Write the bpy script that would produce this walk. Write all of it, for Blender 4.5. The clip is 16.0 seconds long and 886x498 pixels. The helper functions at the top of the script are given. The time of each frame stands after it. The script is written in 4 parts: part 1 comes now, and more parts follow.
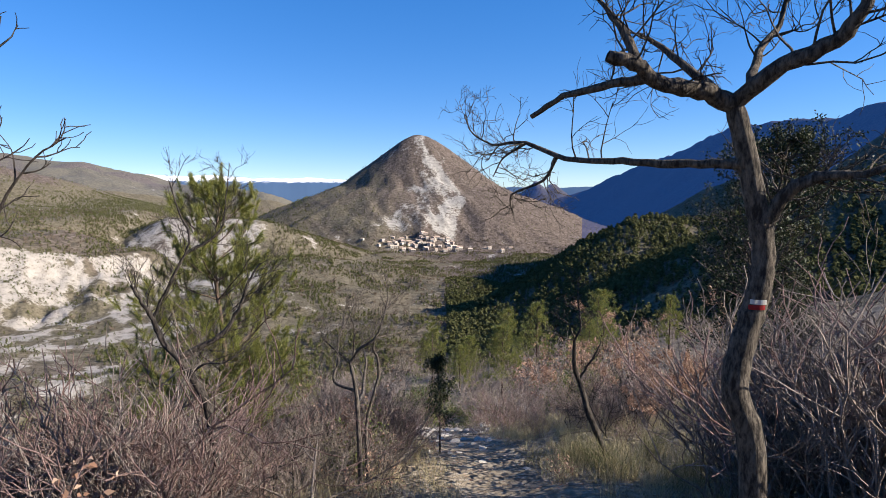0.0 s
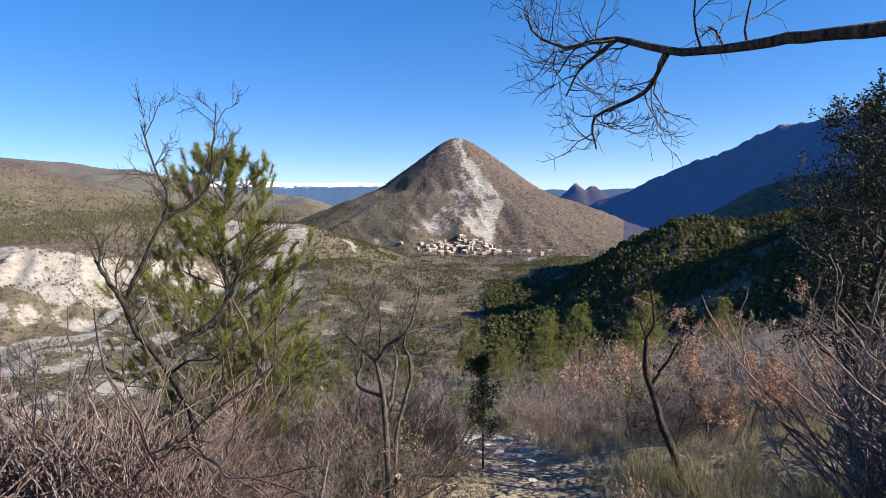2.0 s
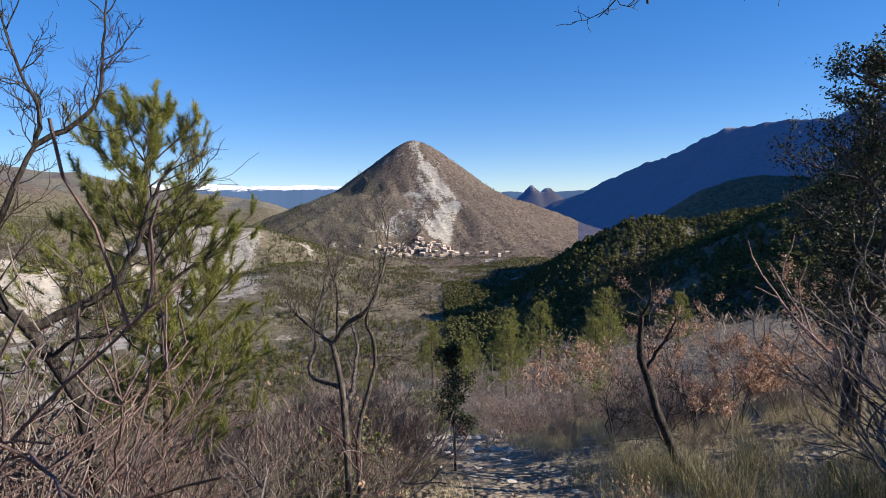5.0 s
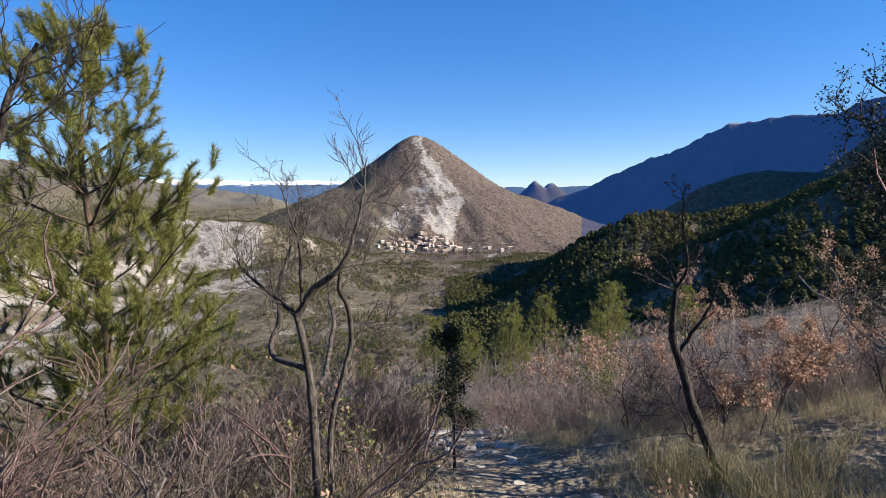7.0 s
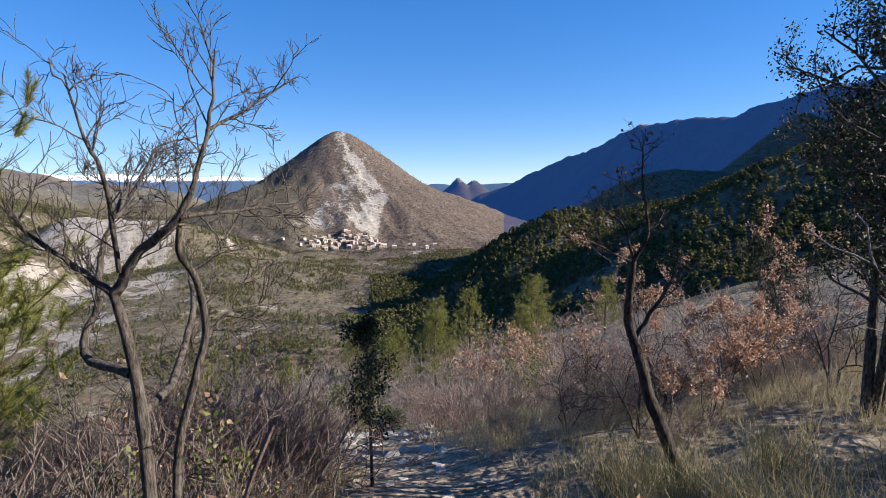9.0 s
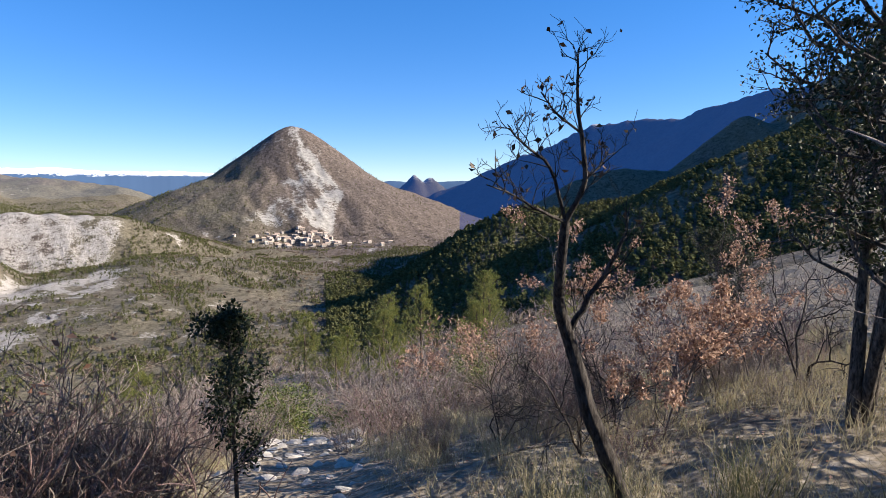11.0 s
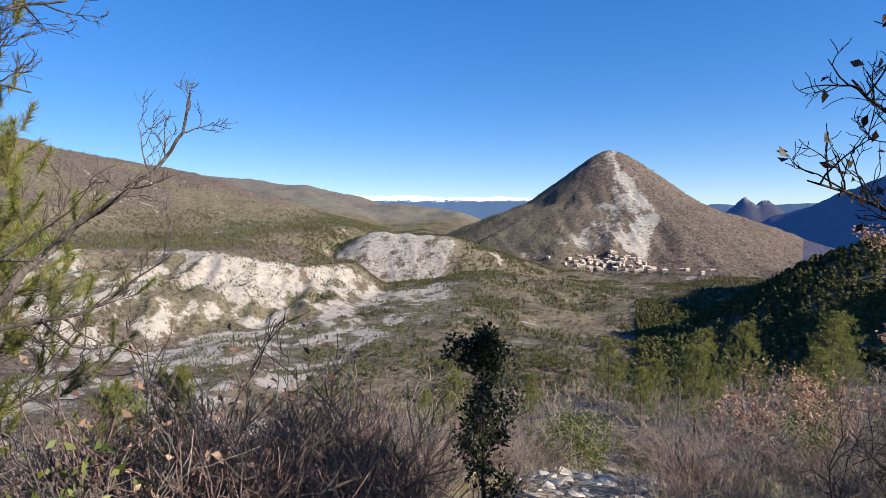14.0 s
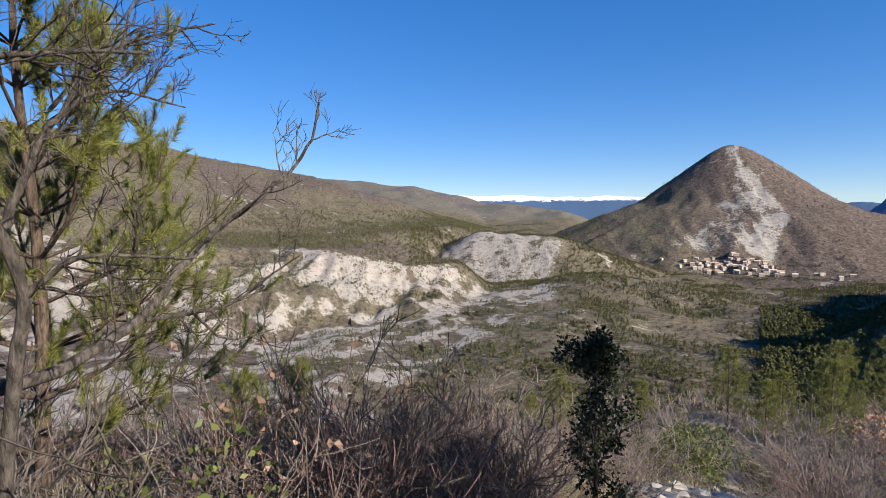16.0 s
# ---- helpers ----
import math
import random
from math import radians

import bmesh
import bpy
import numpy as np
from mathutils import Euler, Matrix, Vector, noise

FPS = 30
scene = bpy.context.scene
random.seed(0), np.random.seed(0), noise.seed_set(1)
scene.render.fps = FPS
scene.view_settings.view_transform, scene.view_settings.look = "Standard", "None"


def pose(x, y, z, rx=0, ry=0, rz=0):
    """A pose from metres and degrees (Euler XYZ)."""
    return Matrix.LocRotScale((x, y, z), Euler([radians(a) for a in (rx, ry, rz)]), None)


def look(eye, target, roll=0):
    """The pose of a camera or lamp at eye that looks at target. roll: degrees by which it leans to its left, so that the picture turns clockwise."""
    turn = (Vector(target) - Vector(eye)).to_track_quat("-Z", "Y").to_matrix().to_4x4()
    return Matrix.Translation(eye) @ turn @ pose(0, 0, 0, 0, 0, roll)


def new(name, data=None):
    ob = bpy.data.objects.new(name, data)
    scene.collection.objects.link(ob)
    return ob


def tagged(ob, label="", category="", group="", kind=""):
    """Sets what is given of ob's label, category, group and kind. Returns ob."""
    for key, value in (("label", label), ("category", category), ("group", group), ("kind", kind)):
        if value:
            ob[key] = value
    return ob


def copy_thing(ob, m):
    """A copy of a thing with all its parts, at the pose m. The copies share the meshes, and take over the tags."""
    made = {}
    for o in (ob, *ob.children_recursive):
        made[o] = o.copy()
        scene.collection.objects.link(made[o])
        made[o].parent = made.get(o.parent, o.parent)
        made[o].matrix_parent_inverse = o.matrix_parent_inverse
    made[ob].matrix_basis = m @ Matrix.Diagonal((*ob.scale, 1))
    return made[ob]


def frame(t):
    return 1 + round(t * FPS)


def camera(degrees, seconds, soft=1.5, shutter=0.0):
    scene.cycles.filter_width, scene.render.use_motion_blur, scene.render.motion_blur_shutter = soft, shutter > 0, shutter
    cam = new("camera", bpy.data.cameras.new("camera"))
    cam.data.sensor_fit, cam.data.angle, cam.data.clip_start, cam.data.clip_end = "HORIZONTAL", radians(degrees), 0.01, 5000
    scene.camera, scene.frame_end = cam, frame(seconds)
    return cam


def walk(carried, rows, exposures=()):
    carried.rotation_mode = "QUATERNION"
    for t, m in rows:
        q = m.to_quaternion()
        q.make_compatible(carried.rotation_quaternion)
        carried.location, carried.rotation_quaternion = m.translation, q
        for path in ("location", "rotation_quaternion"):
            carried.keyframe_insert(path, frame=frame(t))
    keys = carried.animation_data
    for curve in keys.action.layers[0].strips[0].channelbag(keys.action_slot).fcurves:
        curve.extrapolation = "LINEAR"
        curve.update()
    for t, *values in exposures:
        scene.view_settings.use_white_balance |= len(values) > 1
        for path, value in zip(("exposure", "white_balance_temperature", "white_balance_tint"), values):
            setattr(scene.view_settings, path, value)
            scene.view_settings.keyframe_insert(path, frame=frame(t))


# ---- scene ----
cam = camera(75.0, 16.0, 0.6)

PATH = [
    (0, (0.005, 0.007, 1.601), (0.006, 1.998, 1.414), -0.0),
    (0.5, (-0.04, 0.377, 1.458), (-0.037, 2.368, 1.265), -0.2),
    (1, (-0.016, 0.786, 1.347), (-0.038, 2.776, 1.153), -0.3),
    (1.5, (-0.053, 1.089, 1.236), (-0.103, 3.079, 1.05), -0.3),
    (2, (-0.071, 1.352, 1.17), (-0.203, 3.34, 0.995), -0.5),
    (2.5, (-0.103, 1.521, 1.111), (-0.296, 3.505, 0.945), -0.5),
    (3, (-0.113, 1.761, 1.034), (-0.453, 3.725, 0.875), -0.6),
    (3.5, (-0.196, 1.9, 0.971), (-0.555, 3.862, 0.819), -0.7),
    (4, (-0.217, 2.062, 0.917), (-0.533, 4.031, 0.764), -0.7),
    (4.5, (-0.177, 2.208, 0.856), (-0.411, 4.188, 0.698), -0.6),
    (5, (-0.254, 2.366, 0.681), (-0.24, 4.359, 0.513), -0.8),
    (5.2, (-0.296, 2.457, 0.66), (-0.232, 4.449, 0.489), -0.6),
    (7.5, (-0.146, 3.692, 0.131), (-0.151, 5.683, -0.058), -0.7),
    (8, (-0.121, 3.982, 0.053), (-0.1, 5.973, -0.141), 0.0),
    (8.5, (-0.111, 4.269, -0.039), (-0.073, 6.259, -0.232), -0.1),
    (9, (-0.054, 4.574, -0.121), (0.209, 6.547, -0.318), -0.6),
    (9.5, (0.063, 4.897, -0.201), (0.448, 6.849, -0.406), -0.3),
    (9.7, (0.113, 5.007, -0.242), (0.563, 6.945, -0.447), -0.1),
    (11.8, (1.096, 6.413, -0.594), (1.387, 8.382, -0.795), -0.1),
    (12, (1.139, 6.501, -0.596), (1.286, 8.486, -0.786), -0.0),
    (12.5, (1.107, 6.552, -0.592), (1.04, 8.544, -0.757), -0.2),
    (13, (1.091, 6.588, -0.579), (0.748, 8.553, -0.726), -0.3),
    (13.5, (1.064, 6.66, -0.593), (0.561, 8.591, -0.724), -0.3),
    (14, (1.048, 6.667, -0.593), (0.418, 8.562, -0.716), -0.1),
    (14.5, (1.052, 6.656, -0.59), (0.302, 8.506, -0.709), -0.2),
    (15, (1.025, 6.663, -0.59), (0.18, 8.472, -0.709), -0.1),
    (15.5, (1.01, 6.645, -0.588), (0.097, 8.42, -0.708), -0.2),
    (16, (1.006, 6.635, -0.588), (0.045, 8.385, -0.709), -0.3),
]
walk(cam, [(t, look(eye, target, roll)) for t, eye, target, roll in PATH],
     [(0, 1.2), (3.5, 1.12), (5, 1.03), (7.5, 1.17), (9.5, 1.17), (11.8, 1.42), (12.5, 1.45), (13.5, 1.22), (14.5, 1.02), (16, 0.95)])

# ---- light ----
SUN_EL, SUN_AZ = 26.0, 101.0          # degrees; azimuth clockwise from +y
world = bpy.data.worlds.new("world")
scene.world = world
world.use_nodes = True
wn = world.node_tree.nodes
sky = wn.new("ShaderNodeTexSky")
sky.sky_type, sky.sun_disc = "NISHITA", False
sky.sun_elevation, sky.sun_rotation = radians(SUN_EL), radians(SUN_AZ)
sky.altitude, sky.air_density, sky.dust_density, sky.ozone_density = 2500, 1.0, 0.0, 3.5
wn["Background"].inputs[1].default_value = 0.135
tint = wn.new("ShaderNodeHueSaturation")
tint.inputs["Hue"].default_value = 0.509
tint.inputs["Saturation"].default_value = 1.6
even = wn.new("ShaderNodeGamma")
even.inputs["Gamma"].default_value = 0.64
world.node_tree.links.new(sky.outputs[0], even.inputs["Color"])
world.node_tree.links.new(even.outputs[0], tint.inputs["Color"])
blue = wn.new("ShaderNodeMix")
blue.data_type, blue.blend_type = "RGBA", "MULTIPLY"
blue.inputs[0].default_value = 1.0
blue.inputs[7].default_value = (0.9, 0.95, 1.08, 1)
world.node_tree.links.new(tint.outputs[0], blue.inputs[6])
world.node_tree.links.new(blue.outputs[2], wn["Background"].inputs[0])
sun = new("sun", bpy.data.lights.new("sun", "SUN"))
sun.data.energy, sun.data.angle, sun.data.color = 5.0, radians(0.5), (1.0, 0.92, 0.8)
sd = Vector((math.sin(radians(SUN_AZ)) * math.cos(radians(SUN_EL)), math.cos(radians(SUN_AZ)) * math.cos(radians(SUN_EL)), math.sin(radians(SUN_EL))))
sun.matrix_world = look(sd * 50, (0, 0, 0))

# ---- materials ----


def material(name, rough=0.8, spec=0.3):
    m = bpy.data.materials.new(name)
    m.use_nodes = True
    b = m.node_tree.nodes["Principled BSDF"]
    b.inputs["Roughness"].default_value = rough
    b.inputs["Specular IOR Level"].default_value = spec
    return m, m.node_tree, b


def noise_node(nt, scale, detail=6.0, rough=0.6, coord=None):
    n = nt.nodes.new("ShaderNodeTexNoise")
    n.inputs["Scale"].default_value, n.inputs["Detail"].default_value, n.inputs["Roughness"].default_value = scale, detail, rough
    if coord is not None:
        nt.links.new(coord, n.inputs["Vector"])
    return n.outputs["Fac"]


def ramp(nt, fac, stops):
    r = nt.nodes.new("ShaderNodeValToRGB")
    e = r.color_ramp.elements
    while len(e) < len(stops):
        e.new(0.5)
    for el, (p, c) in zip(e, stops):
        el.position, el.color = p, (*c, 1)
    nt.links.new(fac, r.inputs["Fac"])
    return r.outputs["Color"]


def mix(nt, fac, a, b, mode="MIX"):
    n = nt.nodes.new("ShaderNodeMix")
    n.data_type, n.blend_type = "RGBA", mode
    for sock, v in ((n.inputs[0], fac), (n.inputs[6], a), (n.inputs[7], b)):
        if isinstance(v, (int, float)):
            sock.default_value = v
        elif isinstance(v, tuple):
            sock.default_value = (*v, 1)
        else:
            nt.links.new(v, sock)
    return n.outputs[2]


def mathn(nt, op, a, b=0.5, clamp=False):
    n = nt.nodes.new("ShaderNodeMath")
    n.operation, n.use_clamp = op, clamp
    for sock, v in zip(n.inputs, (a, b)):
        if isinstance(v, (int, float)):
            sock.default_value = v
        else:
            nt.links.new(v, sock)
    return n.outputs[0]


def bump(nt, bsdf, height, strength=0.5, distance=0.02):
    n = nt.nodes.new("ShaderNodeBump")
    n.inputs["Strength"].default_value, n.inputs["Distance"].default_value = strength, distance
    nt.links.new(height, n.inputs["Height"])
    nt.links.new(n.outputs["Normal"], bsdf.inputs["Normal"])


def attr(nt, name):
    n = nt.nodes.new("ShaderNodeAttribute")
    n.attribute_name = name
    return n.outputs["Fac"]


def position(nt):
    return nt.nodes.new("ShaderNodeNewGeometry").outputs["Position"]


def island(nt):
    return nt.nodes.new("ShaderNodeNewGeometry").outputs["Random Per Island"]


def object_random(nt):
    return nt.nodes.new("ShaderNodeObjectInfo").outputs["Random"]


def bark_material(name, dark, light, scale=9.0, vary=0.0):
    m, nt, b = material(name, 0.9, 0.2)
    co = nt.nodes.new("ShaderNodeTexCoord").outputs["Object"]
    mp = nt.nodes.new("ShaderNodeMapping")
    mp.inputs["Scale"].default_value = (1, 1, 0.3)
    nt.links.new(co, mp.inputs["Vector"])
    fine = noise_node(nt, scale * 4, 8, 0.7, mp.outputs[0])
    broad = noise_node(nt, scale * 0.5, 4, 0.6, co)
    c = ramp(nt, fine, [(0.4, dark), (0.62, light)])
    c = mix(nt, mathn(nt, "MULTIPLY", broad, 0.7), c, tuple(0.6 * v for v in dark))
    if vary:
        c = mix(nt, mathn(nt, "MULTIPLY", island(nt), vary), c, tuple(0.35 * v for v in dark))
    nt.links.new(c, b.inputs["Base Color"])
    bump(nt, b, fine, 1.0, 0.03)
    return m


def leaf_material(name, stops, rough=0.6, spec=0.3, translucent=0.25):
    m, nt, b = material(name, rough, spec)
    f = island(nt)
    big = noise_node(nt, 1.3, 2, 0.5, position(nt))
    f2 = mathn(nt, "ADD", mathn(nt, "MULTIPLY", f, 0.7), mathn(nt, "MULTIPLY", big, 0.3))
    c = ramp(nt, f2, stops)
    nt.links.new(c, b.inputs["Base Color"])
    if translucent:
        t = nt.nodes.new("ShaderNodeBsdfTranslucent")
        nt.links.new(c, t.inputs["Color"])
        ms = nt.nodes.new("ShaderNodeMixShader")
        ms.inputs[0].default_value = translucent
        nt.links.new(b.outputs[0], ms.inputs[1])
        nt.links.new(t.outputs[0], ms.inputs[2])
        nt.links.new(ms.outputs[0], nt.nodes["Material Output"].inputs["Surface"])
    return m


def stops4(a, b, c, d):
    return [(0.15, a), (0.4, b), (0.65, c), (0.9, d)]


OAK_BARK = bark_material("oak_bark", (0.03, 0.024, 0.02), (0.23, 0.19, 0.15))
YOUNG_BARK = bark_material("young_bark", (0.05, 0.042, 0.036), (0.24, 0.2, 0.17))
SAPLING_BARK = bark_material("sapling_bark", (0.028, 0.023, 0.02), (0.14, 0.115, 0.098))
GREY_BARK = bark_material("grey_bark", (0.09, 0.075, 0.065), (0.3, 0.25, 0.22))
PINE_BARK = bark_material("pine_bark", (0.06, 0.045, 0.035), (0.24, 0.17, 0.125))
TWIG = bark_material("twig", (0.24, 0.185, 0.16), (0.62, 0.52, 0.45), 20, 0.6)
RED_TWIG = bark_material("red_twig", (0.21, 0.125, 0.112), (0.56, 0.41, 0.37), 20, 0.6)
PINE_NEEDLE = leaf_material("pine_needle", stops4((0.065, 0.082, 0.02), (0.14, 0.16, 0.038), (0.225, 0.228, 0.055), (0.35, 0.305, 0.088)), 0.5, 0.4, 0.3)
HOLM_LEAF = leaf_material("holm_leaf", stops4((0.012, 0.02, 0.008), (0.025, 0.036, 0.014), (0.04, 0.05, 0.02), (0.07, 0.07, 0.035)), 0.62, 0.22, 0.1)
DRY_LEAF = leaf_material("dry_leaf", stops4((0.2, 0.105, 0.07), (0.32, 0.19, 0.13), (0.43, 0.28, 0.2), (0.54, 0.39, 0.29)), 0.7, 0.2, 0.35)
DRY_GRASS = leaf_material("dry_grass", stops4((0.2, 0.165, 0.095), (0.34, 0.28, 0.17), (0.46, 0.39, 0.25), (0.27, 0.245, 0.12)), 0.8, 0.2, 0.3)
BOX_LEAF = leaf_material("box_leaf", stops4((0.05, 0.07, 0.015), (0.09, 0.11, 0.025), (0.13, 0.14, 0.04), (0.2, 0.17, 0.06)), 0.55, 0.3, 0.2)
FAR_PINE = leaf_material("far_pine", stops4((0.07, 0.075, 0.03), (0.095, 0.099, 0.04), (0.12, 0.12, 0.05), (0.15, 0.14, 0.065)), 0.9, 0.05, 0.3)
FAR_SCRUB = leaf_material("far_scrub", stops4((0.10, 0.075, 0.055), (0.15, 0.115, 0.085), (0.2, 0.155, 0.12), (0.12, 0.1, 0.06)), 0.9, 0.1, 0.0)

# ---- terrain ----


def lattice(ix, iy, seed):
    n = np.sin(ix * 127.1 + iy * 311.7 + seed * 74.7) * 43758.5453
    return n - np.floor(n)


def vnoise(x, y, seed=0):
    ix, iy = np.floor(x), np.floor(y)
    fx, fy = x - ix, y - iy
    fx, fy = fx * fx * (3 - 2 * fx), fy * fy * (3 - 2 * fy)
    a, b = lattice(ix, iy, seed), lattice(ix + 1, iy, seed)
    c, d = lattice(ix, iy + 1, seed), lattice(ix + 1, iy + 1, seed)
    return (a + (b - a) * fx) * (1 - fy) + (c + (d - c) * fx) * fy - 0.5


def fbm(x, y, size, octaves=4, seed=0):
    out = 0.0
    for k in range(octaves):
        out = out + vnoise(x / size * 2 ** k, y / size * 2 ** k, seed + k) * 0.55 ** k
    return out


def ridged(x, y, size, octaves=4, seed=0):
    out = 0.0
    for k in range(octaves):
        out = out + (0.25 - np.abs(vnoise(x / size * 2 ** k, y / size * 2 ** k, seed + k))) * 0.5 ** k
    return out


def smax(a, b, k):
    return np.logaddexp(a / k, b / k) * k


def step(a, b, v):
    t = np.clip((v - a) / (b - a), 0, 1)
    return t * t * (3 - 2 * t)


def ridge(x, y, crest, left, right, width=10.0):
    """A mountain ridge along the crest's corners, with its slope on either side."""
    out = np.full(np.shape(x), -400.0)
    for (x0, y0, z0), (x1, y1, z1) in zip(crest, crest[1:]):
        dx, dy = x1 - x0, y1 - y0
        t = np.clip(((x - x0) * dx + (y - y0) * dy) / (dx * dx + dy * dy), 0, 1)
        ox, oy = x - x0 - t * dx, y - y0 - t * dy
        d = np.hypot(ox, oy)
        side = (dx * oy - dy * ox) / (math.hypot(dx, dy) * (d + 1e-6))
        s = right + (left - right) * (0.5 + 0.5 * side)
        out = np.maximum(out, z0 + t * (z1 - z0) - s * (np.sqrt(d * d + width * width) - width))
    return out


def cone(x, y):
    """The pointed mountain behind the village; it is steepest towards the village."""
    dx, dy = x + 72, y - 1750
    dy = np.where(dy < 0, dy * 1.35, dy)
    r = np.hypot(dx, dy)
    ang = np.arctan2(dx, -dy)
    rr = np.sqrt(r * r + 46 ** 2) - 46
    drop = np.where(rr < 200, 0.79 * rr, 158 + (0.37 + 0.03 * step(0, 120, dx)) * (rr - 200))
    gully = ridged(ang * 420, r * 0.2, 110, 4, 11) * 26 * step(60, 320, r)
    crag = ridged(x + 0.6 * y, y * 0.3, 40, 4, 12) * 22 * np.exp(-((ang - 0.15) / 0.5) ** 2) * step(40, 140, r)
    return 180 - drop + gully + crag


def near_hill(x, y):
    """The hillside that the path runs down."""
    z = -0.32 * y - 0.08 * np.maximum(y - 11, 0) + 0.15 * np.maximum(y - 35, 0) - 0.35 * np.maximum(y - 88, 0)
    z = z + 0.1 * np.maximum(x - 1, 0) + 0.10 * np.maximum(x - 4, 0) - 0.2 * np.maximum(-x - 3.5, 0) - 0.15 * np.maximum(-x - 14, 0)
    z = np.minimum(z, 40 + 0.05 * z)
    path = np.exp(-((x - 0.5 - 0.4 * np.sin(y * 0.25)) / 0.7) ** 2)
    return z + fbm(x, y, 1.7, 3, 5) * 0.16 * (1 - 0.5 * path) - 0.06 * path + fbm(x, y, 14, 3, 9) * 0.8 * step(4, 16, np.hypot(x - 0.5, y - 4))


EDGE_X, EDGE_Y = [-1400, -562, -490, -445, -394, -370, -330], [420, 560, 580, 600, 650, 690, 720]


def scarp_depth(x, y):
    """Metres below the plateau's edge, towards the valley."""
    return np.interp(x, EDGE_X, EDGE_Y) - y + fbm(x, y, 110, 4, 21) * 60


def height(x, y):
    x, y = np.asarray(x, float), np.asarray(y, float)
    z = -114 - 0.019 * np.maximum(y - 500, 0) + 0.03 * np.maximum(y - 1700, 0) + fbm(x, y, 160, 4, 1) * 18
    z = z + 26 * np.exp(-((x + 190) / 120) ** 2 - ((y - 820) / 260) ** 2)
    # plateau with the white scarps
    down = scarp_depth(x, y)
    inside = step(-300, -360 - 0.6 * np.maximum(y - 800, 0), x + 0.10 * (y - 600))
    plateau = -44 - 24 * step(-480, -380, x) + 0.03 * np.maximum(y - 650, 0) - 74 * step(-620, -470, x) * step(715, 830, y)
    fall = plateau - 22 * step(-5, 60, down) - 44 * step(30, 330, down)
    gully = (ridged(x * 1.4, y * 0.5, 70, 4, 30) + 0.5 * ridged(x * 1.2 + y * 0.4, y * 0.4, 26, 3, 36)) * 26 * step(-10, 40, down) * step(420, 260, down)
    z = z + inside * step(430, 250, down) * (np.maximum(fall + gully, z) - z)
    z = np.maximum(z, ridge(x, y, [(-600, 1050, -75), (-460, 1000, -36), (-320, 1000, -43), (-270, 1010, -90)], 0.25, 0.75, 12) + ridged(x + 0.7 * y, y * 0.6, 40, 4, 34) * 9)
    # left hills
    z = smax(z, ridge(x, y, [(-2100, 850, 285), (-1790, 820, 250), (-1540, 1100, 192), (-1442, 1400, 166), (-1375, 1550, 112), (-1334, 1600, 62), (-1270, 1680, -30), (-1200, 1740, -110)], 0.3, 0.36, 40) + fbm(x, y, 260, 5, 31) * 34, 10)
    z = smax(z, ridge(x, y, [(-1900, 2350, -10), (-1511, 2300, 98), (-1360, 2300, 98), (-1160, 2300, 56), (-996, 2300, 40), (-764, 2300, 12), (-560, 2320, -30)], 0.3, 0.22, 40) + fbm(x, y, 220, 5, 32) * 32, 8)
    z = smax(z, ridge(x, y, [(-3600, 3500, 300), (-2920, 3600, 268), (-2270, 3600, 200), (-1900, 3600, 122), (-1400, 3600, 20)], 0.3, 0.3, 60) + fbm(x, y, 400, 5, 33) * 36, 10)
    z = smax(z, cone(x, y) + fbm(x, y, 60, 4, 35) * 7, 8)
    # dark mountain and the spurs beside the valley
    # crest past (1150, 1100) runs out of view, added to shade the spurs
    z = smax(z, ridge(x, y, [(500, 3150, -70), (780, 3030, 55), (966, 2730, 152), (1085, 2418, 222), (1140, 2275, 270), (1160, 2230, 264), (1160, 2025, 272), (1203, 1880, 248), (1240, 1540, 258), (1180, 1300, 255), (1150, 1100, 260), (1150, 800, 400), (1130, 500, 425), (1100, 200, 300), (1100, -100, 200)], 0.6, 0.85, 12) + fbm(x, y, 200, 5, 41) * 26 + ridged(x, y, 130, 4, 46) * 20, 8)
    z = smax(z, ridge(x, y, [(6, 570, -122), (73, 560, -92), (118, 560, -60), (150, 560, -40), (188, 560, -25), (227, 560, -27), (270, 560, -19), (335, 560, -12), (402, 550, 0), (600, 560, 80)], 0.8, 0.42, 8) + fbm(x, y, 70, 4, 42) * 9, 5)
    z = smax(z, ridge(x, y, [(340, 900, -40), (423, 900, 12), (501, 900, 32), (545, 900, 28), (600, 920, 30), (760, 940, 130)], 0.6, 0.6, 14) + fbm(x, y, 90, 4, 43) * 8, 5)
    z = smax(z, ridge(x, y, [(150, 410, -90), (250, 390, -30), (319, 375, 28), (420, 375, 70), (700, 380, 160)], 0.5, 0.5, 10) + fbm(x, y, 60, 4, 44) * 8, 5)
    # twin rocks
    for px, py, pz in ((567, 3500, 90), (661, 3500, 86)):
        z = smax(z, pz - 3 - 0.95 * (np.sqrt((x - px) ** 2 + (0.6 * (y - py)) ** 2 + 9)) + ridged(x, y, 60, 3, 45) * 22, 3)
    far = np.hypot(x, y)
    n = near_hill(x, y)
    return smax(z, n, 3.0) * step(40, 200, far) + n * (1 - step(40, 200, far))


